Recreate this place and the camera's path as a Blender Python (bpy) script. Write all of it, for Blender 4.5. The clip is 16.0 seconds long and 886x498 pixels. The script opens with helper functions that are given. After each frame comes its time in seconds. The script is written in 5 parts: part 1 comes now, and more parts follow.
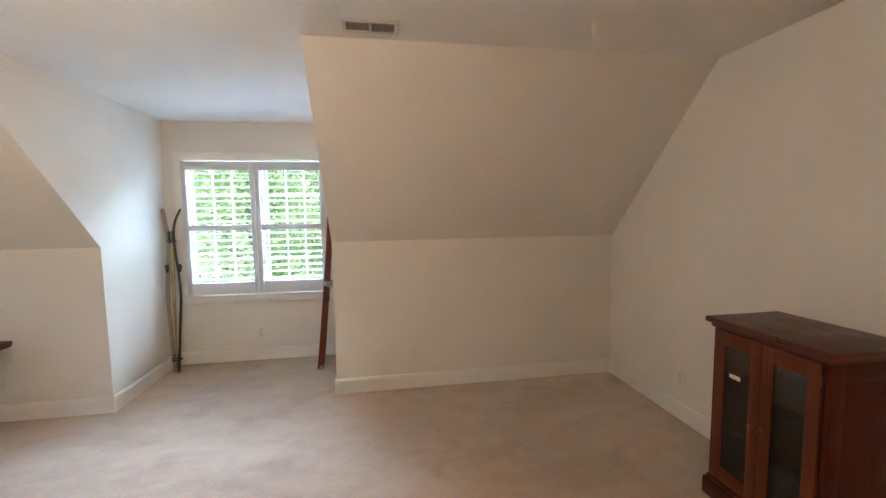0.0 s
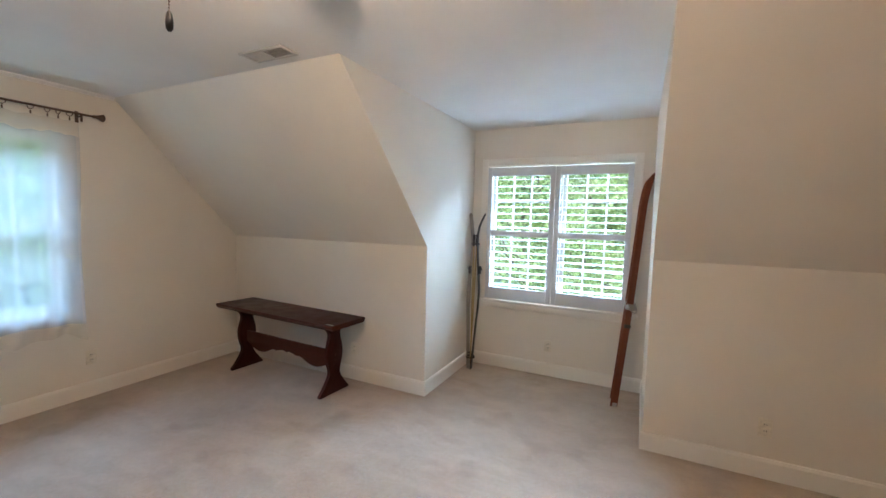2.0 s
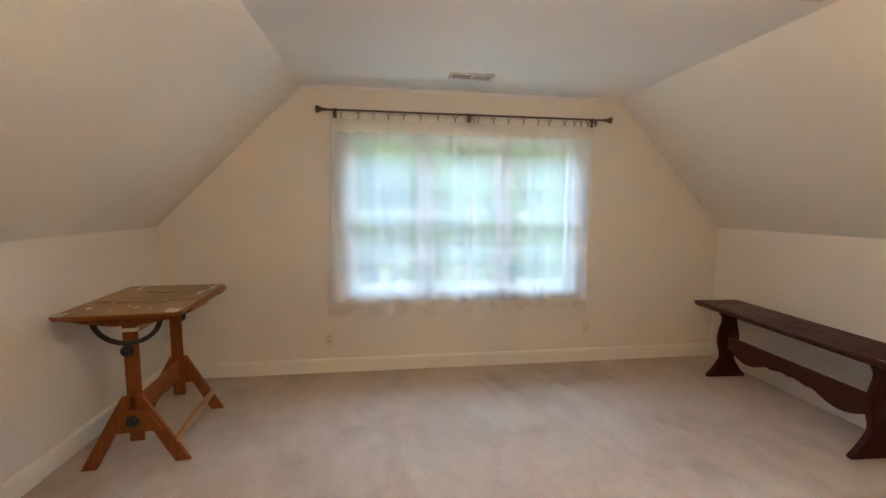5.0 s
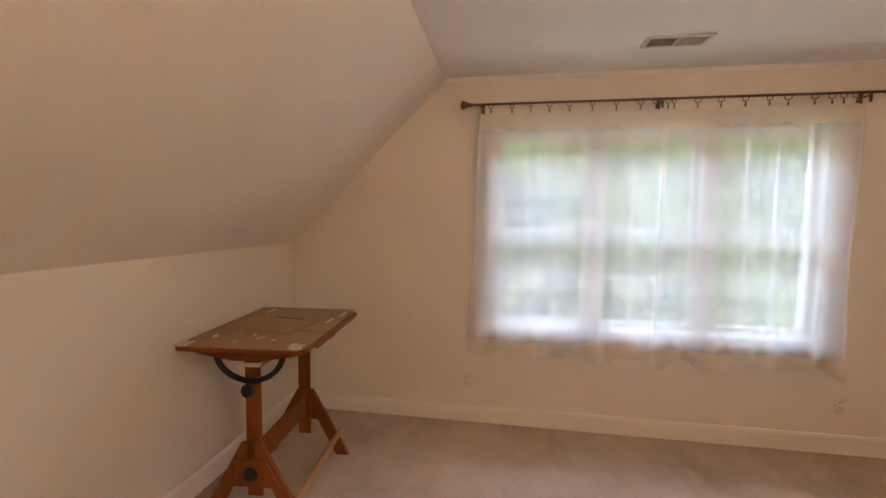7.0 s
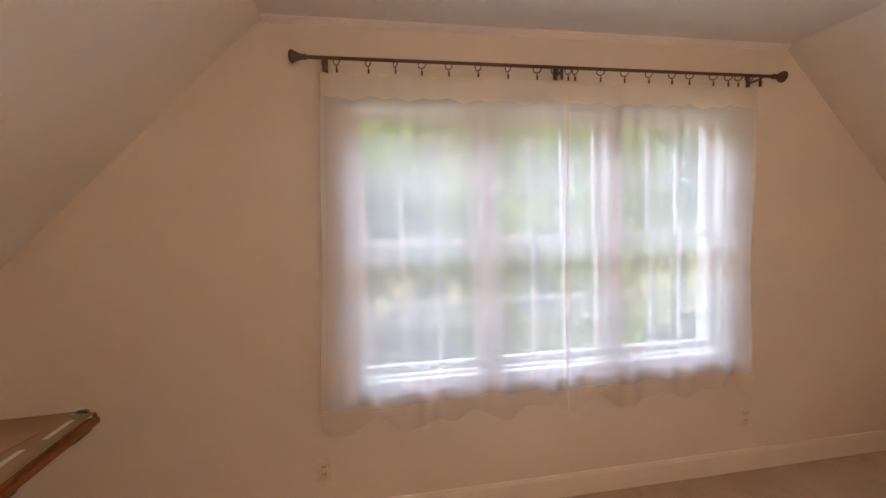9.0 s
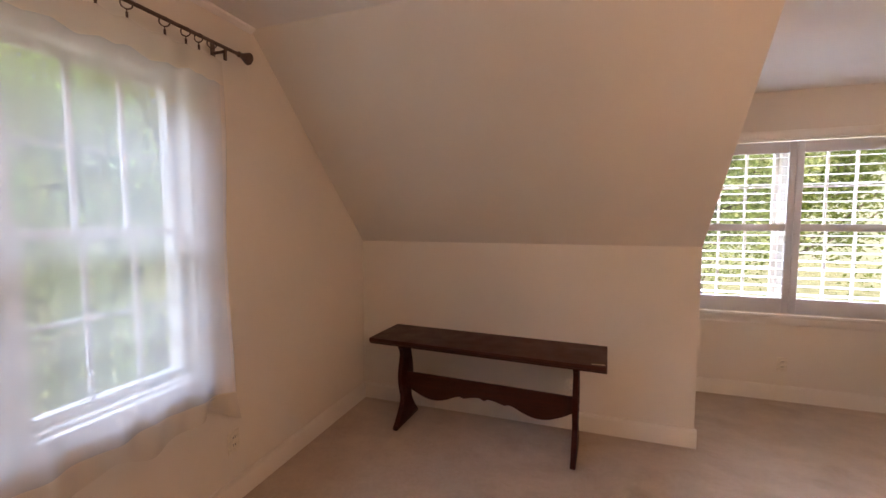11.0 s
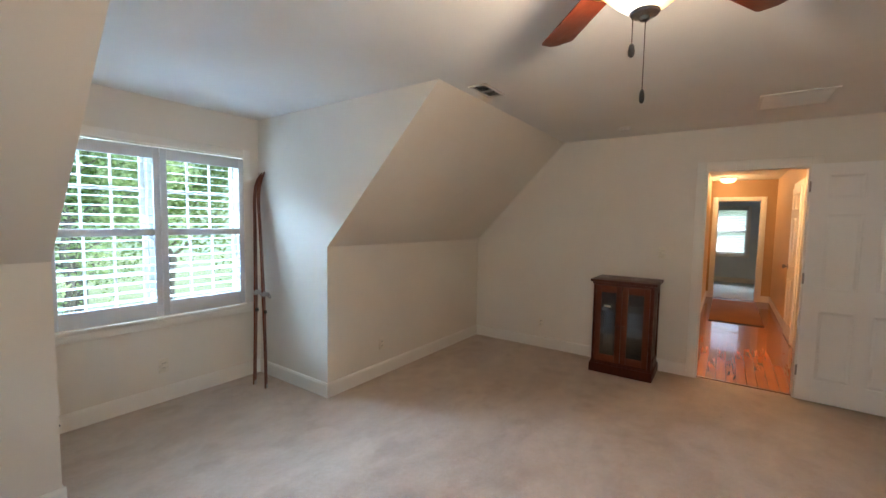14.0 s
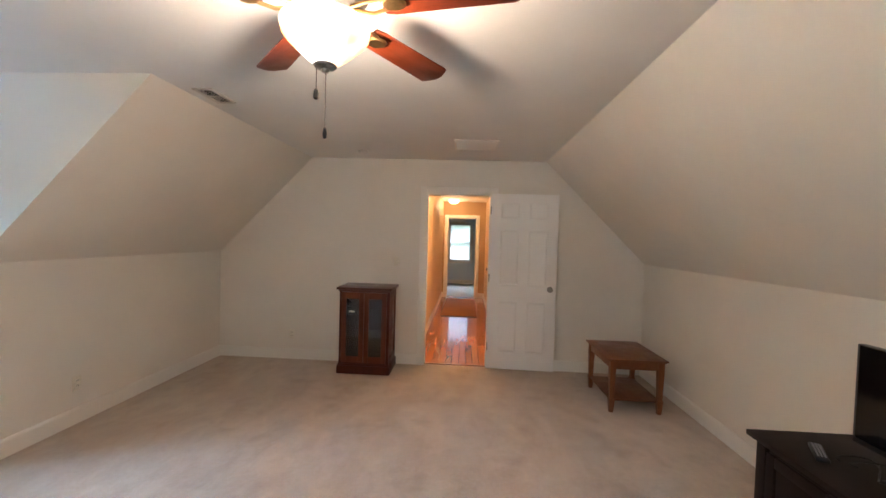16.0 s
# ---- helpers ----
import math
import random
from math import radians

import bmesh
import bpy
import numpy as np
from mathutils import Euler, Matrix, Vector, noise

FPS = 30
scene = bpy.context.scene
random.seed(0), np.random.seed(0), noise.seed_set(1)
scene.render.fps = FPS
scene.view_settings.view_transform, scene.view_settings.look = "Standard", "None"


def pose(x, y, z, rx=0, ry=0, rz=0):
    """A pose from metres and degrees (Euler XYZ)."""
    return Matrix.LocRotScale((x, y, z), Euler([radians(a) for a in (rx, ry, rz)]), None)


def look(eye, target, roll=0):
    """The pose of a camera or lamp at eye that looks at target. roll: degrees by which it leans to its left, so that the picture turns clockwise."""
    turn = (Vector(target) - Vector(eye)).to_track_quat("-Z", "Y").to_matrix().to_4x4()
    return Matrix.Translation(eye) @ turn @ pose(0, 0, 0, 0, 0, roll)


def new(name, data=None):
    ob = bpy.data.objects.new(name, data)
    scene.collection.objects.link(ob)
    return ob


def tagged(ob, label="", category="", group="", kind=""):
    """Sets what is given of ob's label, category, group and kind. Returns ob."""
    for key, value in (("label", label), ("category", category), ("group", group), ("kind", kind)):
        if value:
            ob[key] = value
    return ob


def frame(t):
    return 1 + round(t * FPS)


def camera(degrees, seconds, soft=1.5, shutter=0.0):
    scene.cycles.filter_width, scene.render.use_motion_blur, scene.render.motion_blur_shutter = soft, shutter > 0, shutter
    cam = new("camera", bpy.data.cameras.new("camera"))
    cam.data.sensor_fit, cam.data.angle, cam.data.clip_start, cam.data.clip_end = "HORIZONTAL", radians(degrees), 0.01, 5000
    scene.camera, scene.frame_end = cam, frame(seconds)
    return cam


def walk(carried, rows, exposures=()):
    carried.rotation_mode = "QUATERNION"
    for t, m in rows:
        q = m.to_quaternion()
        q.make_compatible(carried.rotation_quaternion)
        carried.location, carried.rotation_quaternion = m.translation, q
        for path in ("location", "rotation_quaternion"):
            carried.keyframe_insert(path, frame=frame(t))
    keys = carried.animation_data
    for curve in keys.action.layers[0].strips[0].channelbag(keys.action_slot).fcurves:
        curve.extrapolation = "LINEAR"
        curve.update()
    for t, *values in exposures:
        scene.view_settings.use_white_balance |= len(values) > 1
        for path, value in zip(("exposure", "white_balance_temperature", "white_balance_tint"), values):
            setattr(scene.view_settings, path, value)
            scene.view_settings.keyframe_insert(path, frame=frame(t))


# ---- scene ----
cam = camera(95.0, 16.0)
PATH = [
    (0, (0.75, 0.526, 1.492), (1.073, 2.492, 1.318), -0.8),
    (0.5, (0.704, 0.606, 1.486), (0.812, 2.596, 1.32), -0.9),
    (1, (0.579, 0.726, 1.522), (0.412, 2.712, 1.356), -0.8),
    (1.5, (0.418, 0.843, 1.542), (-0.103, 2.768, 1.386), 0.4),
    (2, (0.311, 0.951, 1.5), (-0.562, 2.745, 1.357), 1.5),
    (2.5, (0.267, 0.937, 1.503), (-0.908, 2.549, 1.359), 2.2),
    (3, (0.189, 0.828, 1.488), (-1.246, 2.214, 1.34), 2.6),
    (3.5, (0.136, 0.748, 1.511), (-1.481, 1.915, 1.356), 2.6),
    (4, (0.1, 0.698, 1.526), (-1.69, 1.575, 1.36), 2.3),
    (4.5, (0.022, 0.679, 1.535), (-1.884, 1.248, 1.326), 1.5),
    (5, (-0.091, 0.734, 1.47), (-2.061, 1.006, 1.255), 0.5),
    (7.5, (-0.998, 0.462, 1.474), (-2.964, 0.131, 1.326), 0.8),
    (8, (-1.231, 0.445, 1.488), (-3.213, 0.219, 1.349), 0.1),
    (8.2, (-1.319, 0.408, 1.491), (-3.309, 0.25, 1.359), -0.3),
    (10.5, (-1.992, 0.947, 1.464), (-3.158, 2.565, 1.313), -0.8),
    (11, (-1.979, 1.066, 1.442), (-2.624, 2.953, 1.298), 0.0),
    (11.5, (-2.009, 1.124, 1.481), (-2.124, 3.115, 1.324), 1.0),
    (12, (-1.949, 1.189, 1.486), (-1.604, 3.154, 1.343), 1.5),
    (12.5, (-1.877, 1.323, 1.487), (-1.135, 3.176, 1.368), 1.4),
    (13, (-1.84, 1.349, 1.494), (-0.756, 3.025, 1.374), 1.1),
    (13.5, (-1.842, 1.324, 1.514), (-0.447, 2.75, 1.377), 0.8),
    (14, (-1.799, 1.225, 1.509), (-0.164, 2.368, 1.37), 1.0),
    (14.5, (-1.758, 1.134, 1.516), (0.06, 1.958, 1.39), 1.4),
    (15, (-1.776, 1.062, 1.521), (0.151, 1.587, 1.423), 1.8),
    (15.5, (-1.872, 0.996, 1.522), (0.107, 1.27, 1.452), 1.9),
    (16, (-1.9, 0.948, 1.524), (0.096, 1.061, 1.465), 1.7),
]
EXPO = [
    (0.0, 1.87, 6250, 16),
    (1.0, 1.78, 5950, 15),
    (2.5, 1.52, 6550, 17),
    (3.0, 1.40, 7150, 21),
    (4.0, 1.52, 7550, 25),
    (5.0, 1.74, 7250, 20),
    (7.5, 1.58, 9050, 40),
    (8.0, 1.60, 9150, 41),
    (10.5, 1.26, 8600, 44),
    (11.5, 1.36, 8350, 40),
    (12.0, 1.62, 6000, 21),
    (12.5, 1.76, 5850, 15),
    (13.5, 1.56, 5850, 13),
    (14.5, 1.46, 6100, 14),
    (15.5, 1.68, 5950, 15),
    (16.0, 1.76, 5850, 15),
]
walk(cam, [(t, look(eye, target, roll)) for t, eye, target, roll in PATH], EXPO)
# ---- world and light ----
world = bpy.data.worlds.new("world")
scene.world = world
world.use_nodes = True
_sky = world.node_tree.nodes.new("ShaderNodeTexSky")
_sky.sky_type, _sky.sun_disc = "NISHITA", False
_sky.sun_elevation, _sky.sun_rotation = radians(50), radians(150)
_bg = world.node_tree.nodes["Background"]
_bg.inputs["Strength"].default_value = 0.15
world.node_tree.links.new(_sky.outputs[0], _bg.inputs["Color"])


def lamp(name, kind, m, energy, color, **values):
    data = bpy.data.lights.new(name, kind)
    data.energy, data.color = energy, color
    for key, value in values.items():
        setattr(data, key, value)
    ob = new(name, data)
    ob.matrix_world = m
    return ob


lamp("sun", "SUN", look((6, -10, 16), (0, 0, 0)), 4.8, (1.0, 0.95, 0.86), angle=radians(0.5))
# open sky above the trees, seen by each window
lamp("sky_light_north", "AREA", look((-0.44, 10.0, 5.0), (-0.44, 4.9, 1.4)), 2900, (0.55, 0.79, 1.0), shape="RECTANGLE", size=8.0, size_y=3.2)
lamp("sky_light_west", "AREA", look((-8.4, 1.4, 6.0), (-3.7, 1.4, 1.4)), 1230, (0.38, 0.68, 1.0), shape="RECTANGLE", size=13.0, size_y=4.0)
lamp("sky_light_east", "AREA", look((15.0, 1.1, 4.5), (11.7, 1.1, 1.4)), 430, (0.75, 0.90, 1.0), shape="RECTANGLE", size=3.0, size_y=3.0)
lamp("fan_bulb", "POINT", pose(-0.526, 1.445, 2.14), 19, (1.0, 0.77, 0.53), shadow_soft_size=0.07)
lamp("hall_bulb", "POINT", pose(7.75, 1.27, 2.28), 5, (1.0, 0.62, 0.28), shadow_soft_size=0.08)
lamp("hall_bulb_near", "POINT", pose(4.0, 0.95, 2.28), 14, (1.0, 0.62, 0.28), shadow_soft_size=0.08)

# ---- materials ----
def nodes(name):
    m = bpy.data.materials.new(name)
    m.use_nodes = True
    nt = m.node_tree
    return m, nt, nt.nodes["Principled BSDF"]


def noise_of(nt, scale, detail=4.0, rough=0.55, stretch=None, coord="Object"):
    tc = nt.nodes.new("ShaderNodeTexCoord")
    n = nt.nodes.new("ShaderNodeTexNoise")
    n.inputs["Scale"].default_value, n.inputs["Detail"].default_value = scale, detail
    n.inputs["Roughness"].default_value = rough
    if stretch:
        mp = nt.nodes.new("ShaderNodeMapping")
        mp.inputs["Scale"].default_value = stretch
        nt.links.new(tc.outputs[coord], mp.inputs[0])
        nt.links.new(mp.outputs[0], n.inputs["Vector"])
    else:
        nt.links.new(tc.outputs[coord], n.inputs["Vector"])
    return n.outputs["Fac"]


def ramp(nt, fac, stops):
    r = nt.nodes.new("ShaderNodeValToRGB")
    while len(r.color_ramp.elements) < len(stops):
        r.color_ramp.elements.new(0.5)
    for e, (p, c) in zip(r.color_ramp.elements, stops):
        e.position, e.color = p, (*c, 1)
    nt.links.new(fac, r.inputs[0])
    return r.outputs[0]


def mix(nt, fac, a, b, how="MIX"):
    x = nt.nodes.new("ShaderNodeMix")
    x.data_type, x.blend_type = "RGBA", how
    for sock, v in ((x.inputs[0], fac), (x.inputs[6], a), (x.inputs[7], b)):
        if isinstance(v, (int, float)):
            sock.default_value = v
        elif isinstance(v, tuple):
            sock.default_value = (*v, 1)
        else:
            nt.links.new(v, sock)
    return x.outputs[2]


def bump(nt, b, fac, strength, distance=0.01):
    n = nt.nodes.new("ShaderNodeBump")
    n.inputs["Strength"].default_value, n.inputs["Distance"].default_value = strength, distance
    nt.links.new(fac, n.inputs["Height"])
    nt.links.new(n.outputs[0], b.inputs["Normal"])


def scaled(c, k):
    return tuple(min(1, v * k) for v in c)


def paint(name, color, rough=0.55, grain=140, strength=0.12, mottling=0.04):
    m, nt, b = nodes(name)
    big = noise_of(nt, 1.3, 5)
    nt.links.new(ramp(nt, big, [(0.3, scaled(color, 1 - mottling)), (0.7, scaled(color, 1 + mottling))]), b.inputs["Base Color"])
    b.inputs["Roughness"].default_value = rough
    bump(nt, b, noise_of(nt, grain, 3), strength, 0.002)
    return m


def wood(name, dark, light, rough=0.35, along="x", scale=3.0, coat=0.0, shine=0.3):
    m, nt, b = nodes(name)
    b.inputs["Specular IOR Level"].default_value = shine
    st = {"x": (1, 14, 14), "y": (14, 1, 14), "z": (14, 14, 1)}[along]
    g = noise_of(nt, scale, 8, 0.6, st)
    fine = noise_of(nt, scale * 7, 4, 0.6, st)
    c = ramp(nt, g, [(0.3, dark), (0.5, tuple((a + d) / 2 for a, d in zip(dark, light))), (0.72, light)])
    c = mix(nt, 0.35, c, ramp(nt, fine, [(0.35, scaled(dark, 0.75)), (0.65, light)]))
    nt.links.new(c, b.inputs["Base Color"])
    r = ramp(nt, noise_of(nt, 9, 3), [(0.3, (rough - 0.07,) * 3), (0.7, (rough + 0.1,) * 3)])
    nt.links.new(r, b.inputs["Roughness"])
    b.inputs["Coat Weight"].default_value = coat
    b.inputs["Coat Roughness"].default_value = 0.15
    bump(nt, b, fine, 0.12, 0.002)
    return m


def plain(name, color, rough=0.4, metal=0.0, grain=60, strength=0.05):
    m, nt, b = nodes(name)
    n = noise_of(nt, grain, 3)
    nt.links.new(ramp(nt, n, [(0.3, scaled(color, 0.88)), (0.7, scaled(color, 1.1))]), b.inputs["Base Color"])
    b.inputs["Roughness"].default_value, b.inputs["Metallic"].default_value = rough, metal
    bump(nt, b, n, strength, 0.001)
    return m


def glowing(name, color, strength):
    m, nt, b = nodes(name)
    b.inputs["Base Color"].default_value = (*color, 1)
    b.inputs["Emission Color"].default_value = (*color, 1)
    b.inputs["Emission Strength"].default_value = strength
    return m


WALL = paint("wall_paint", (0.755, 0.71, 0.63))
CEIL = paint("ceiling_paint", (0.80, 0.785, 0.75), 0.8)
TRIM = paint("trim_paint", (0.81, 0.78, 0.715), 0.35, 60, 0.05, 0.02)
DOORW = paint("door_paint", (0.85, 0.83, 0.80), 0.38, 50, 0.06, 0.02)
SHUT = paint("shutter_paint", (0.66, 0.69, 0.72), 0.4, 50, 0.04, 0.02)
GREYW = paint("far_room_paint", (0.70, 0.77, 0.80))
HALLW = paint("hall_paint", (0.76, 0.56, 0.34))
# darker than HALLW: the end wall's lack of light is put into the colour
HALLSHADE = paint("hall_paint_shaded", (0.46, 0.30, 0.15))
MAHOG = wood("mahogany", (0.034, 0.007, 0.003), (0.080, 0.016, 0.007), 0.42, "x", 3, 0.04, 0.2)
MAHOGZ = wood("mahogany_upright", (0.030, 0.005, 0.003), (0.062, 0.009, 0.005), 0.5, "z", 3, 0.0, 0.12)
CABW = wood("cabinet_wood", (0.050, 0.010, 0.004), (0.100, 0.020, 0.008), 0.42, "z", 2, 0.03, 0.15)
CABDOOR = wood("cabinet_door_wood", (0.085, 0.022, 0.008), (0.160, 0.042, 0.015), 0.4, "z", 2, 0.03, 0.18)
CABTOP = wood("cabinet_top_wood", (0.055, 0.015, 0.008), (0.105, 0.030, 0.014), 0.34, "y", 3, 0.08)
OAK = wood("table_wood", (0.115, 0.036, 0.012), (0.20, 0.070, 0.024), 0.4, "x", 3, 0.05)
OAKZ = wood("table_leg_wood", (0.14, 0.042, 0.012), (0.24, 0.082, 0.024), 0.42, "z", 3, 0.05)
DRAFT = wood("orange_stained_wood", (0.17, 0.042, 0.008), (0.29, 0.085, 0.018), 0.5, "z", 3, 0.0, 0.2)
DRAFTX = wood("pale_crossbar_wood", (0.30, 0.14, 0.06), (0.50, 0.27, 0.13), 0.5, "x", 3)
SKIW = wood("ski_wood", (0.13, 0.028, 0.010), (0.22, 0.052, 0.018), 0.35, "z", 1.5, 0.1)
KNOBM = plain("aged_knob_metal", (0.34, 0.31, 0.28), 0.36, 1.0, 200)
BLADE = wood("fan_blade_wood", (0.13, 0.020, 0.006), (0.22, 0.040, 0.012), 0.35, "x", 3, 0.2)
BLACKW = plain("black_stain", (0.014, 0.008, 0.007), 0.55)
BLACKW.node_tree.nodes["Principled BSDF"].inputs["Specular IOR Level"].default_value = 0.2
BLACKP = plain("black_plastic", (0.015, 0.015, 0.016), 0.35)
SCREEN = plain("screen_glass", (0.006, 0.006, 0.007), 0.08, 0, 60, 0)
IRON = plain("black_iron", (0.02, 0.018, 0.018), 0.45, 0.3)
BRONZE = plain("bronze", (0.12, 0.075, 0.055), 0.42, 0.6)
NICKEL = plain("brushed_nickel", (0.42, 0.39, 0.36), 0.3, 1.0, 200)
BRASS = plain("brass", (0.62, 0.42, 0.18), 0.3, 1.0)
CARDB = paint("drafting_cardboard", (0.36, 0.235, 0.13), 0.85, 90, 0.15, 0.12)
TAPE = plain("white_tape", (0.68, 0.62, 0.52), 0.6)
PLATE = plain("outlet_plastic", (0.74, 0.69, 0.58), 0.35)
DARK = plain("dark_void", (0.03, 0.027, 0.025), 0.8)
VENTW = plain("vent_enamel", (0.62, 0.59, 0.54), 0.45)
BAMBOO = wood("bamboo", (0.36, 0.24, 0.10), (0.60, 0.45, 0.22), 0.4, "z", 3, 0.2)
LEATHER = plain("black_leather", (0.03, 0.025, 0.022), 0.6)
GREYP = plain("remote_keys", (0.35, 0.35, 0.36), 0.5)
WHITEP = plain("white_plastic", (0.75, 0.74, 0.70), 0.4)

DOME = glowing("lit_hall_dome", (1.0, 0.72, 0.40), 1.0)


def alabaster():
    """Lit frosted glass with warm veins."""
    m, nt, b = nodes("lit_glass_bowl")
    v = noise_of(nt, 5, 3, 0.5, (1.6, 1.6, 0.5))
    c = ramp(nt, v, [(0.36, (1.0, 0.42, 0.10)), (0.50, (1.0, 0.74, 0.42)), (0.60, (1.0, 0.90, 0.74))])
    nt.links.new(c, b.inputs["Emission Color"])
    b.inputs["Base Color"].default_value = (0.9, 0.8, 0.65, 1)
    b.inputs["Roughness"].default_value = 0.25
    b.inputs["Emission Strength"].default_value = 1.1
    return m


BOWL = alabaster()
RUG = paint("runner_wool", (0.26, 0.11, 0.035), 0.9, 120, 0.4, 0.15)


def glass(name, tint=(1, 1, 1), gloss=0.08):
    m, nt, b = nodes(name)
    nt.nodes.remove(b)
    t, g, x = (nt.nodes.new("ShaderNodeBsdf" + k) for k in ("Transparent", "Glossy", "Diffuse"))
    nt.nodes.remove(x)
    t.inputs[0].default_value = (*tint, 1)
    g.inputs["Roughness"].default_value = 0.03
    s = nt.nodes.new("ShaderNodeMixShader")
    s.inputs[0].default_value = gloss
    nt.links.new(t.outputs[0], s.inputs[1])
    nt.links.new(g.outputs[0], s.inputs[2])
    nt.links.new(s.outputs[0], nt.nodes["Material Output"].inputs[0])
    return m


GLASS = glass("window_glass", (0.82, 0.85, 0.86), 0.01)
CABGLASS = glass("cabinet_glass", (0.42, 0.44, 0.46), 0.10)


def sheer(name, clear, color):
    """Thin woven cloth: part open weave, part cloth that lets light through."""
    m, nt, b = nodes(name)
    nt.nodes.remove(b)
    t, tl, d = (nt.nodes.new("ShaderNodeBsdf" + k) for k in ("Transparent", "Translucent", "Diffuse"))
    tl.inputs[0].default_value = d.inputs[0].default_value = (*color, 1)
    a, s = nt.nodes.new("ShaderNodeMixShader"), nt.nodes.new("ShaderNodeMixShader")
    a.inputs[0].default_value = 0.5
    nt.links.new(tl.outputs[0], a.inputs[1])
    nt.links.new(d.outputs[0], a.inputs[2])
    weave = noise_of(nt, 4, 2, 0.5)
    f = ramp(nt, weave, [(0.3, (clear + 0.01,) * 3), (0.7, (clear - 0.01,) * 3)])
    inv = nt.nodes.new("ShaderNodeMath")
    inv.operation, inv.inputs[0].default_value = "SUBTRACT", 1.0
    nt.links.new(f, inv.inputs[1])
    nt.links.new(inv.outputs[0], s.inputs[0])
    nt.links.new(t.outputs[0], s.inputs[1])
    nt.links.new(a.outputs[0], s.inputs[2])
    nt.links.new(s.outputs[0], nt.nodes["Material Output"].inputs[0])
    return m


SHEER = sheer("sheer_voile", 0.50, (0.85, 0.91, 0.96))
EDGEV = sheer("voile_edge", 0.44, (0.90, 0.90, 0.88))
BLIND = plain("blind_slats", (0.78, 0.80, 0.80), 0.5)
HEM = sheer("voile_hem", 0.22, (0.84, 0.78, 0.68))


def carpet():
    """Cut pile: soft patches, long strokes of the vacuum cleaner, tufts, a few dents shaded in brown."""
    m, nt, b = nodes("beige_carpet")
    big = noise_of(nt, 1.5, 6, 0.62)
    mid = noise_of(nt, 7, 6, 0.65)
    tuft = noise_of(nt, 42, 4, 0.6)
    fine = noise_of(nt, 260, 2)
    tc, warp, mp = (nt.nodes.new("ShaderNode" + k) for k in ("TexCoord", "TexNoise", "Mapping"))
    warp.inputs["Scale"].default_value, warp.inputs["Detail"].default_value = 0.9, 2
    nt.links.new(tc.outputs["Object"], warp.inputs["Vector"])
    shifted = mix(nt, 0.8, tc.outputs["Object"], warp.outputs["Color"], "ADD")
    mp.inputs["Scale"].default_value = (1.3, 3.6, 1.0)
    nt.links.new(shifted, mp.inputs[0])
    stroke = nt.nodes.new("ShaderNodeTexNoise")
    stroke.inputs["Scale"].default_value, stroke.inputs["Detail"].default_value = 1.3, 2
    nt.links.new(mp.outputs[0], stroke.inputs["Vector"])
    c = ramp(nt, big, [(0.36, (0.41, 0.305, 0.22)), (0.48, (0.50, 0.385, 0.29)), (0.60, (0.58, 0.465, 0.36))])
    c = mix(nt, 0.35, c, ramp(nt, mid, [(0.38, (0.34, 0.25, 0.175)), (0.62, (0.64, 0.51, 0.40))]))
    c = mix(nt, 0.34, c, ramp(nt, stroke.outputs["Fac"], [(0.40, (0.38, 0.285, 0.205)), (0.60, (0.64, 0.51, 0.40))]))
    c = mix(nt, 0.15, c, ramp(nt, tuft, [(0.38, (0.33, 0.24, 0.17)), (0.62, (0.66, 0.53, 0.42))]))
    c = mix(nt, 0.20, c, ramp(nt, fine, [(0.35, (0.34, 0.25, 0.18)), (0.65, (0.68, 0.55, 0.44))]))
    patches = ramp(nt, noise_of(nt, 2.6, 3, 0.5), [(0.57, (0, 0, 0)), (0.72, (0.5, 0.5, 0.5))])
    c = mix(nt, patches, c, (0.31, 0.22, 0.145))
    vor = nt.nodes.new("ShaderNodeTexVoronoi")
    vor.inputs["Scale"].default_value = 0.95
    nt.links.new(tc.outputs["Object"], vor.inputs["Vector"])
    # small brown dots: the shade inside dents in the pile, as colour only
    dent_shade = ramp(nt, vor.outputs["Distance"], [(0.010, (0.7, 0.7, 0.7)), (0.026, (0, 0, 0))])
    c = mix(nt, dent_shade, c, (0.16, 0.10, 0.06))
    nt.links.new(c, b.inputs["Base Color"])
    b.inputs["Roughness"].default_value = 0.95
    b.inputs["Sheen Weight"].default_value = 0.25
    h = mix(nt, 0.35, mix(nt, 0.5, fine, tuft), mid)
    bump(nt, b, h, 0.8, 0.018)
    return m


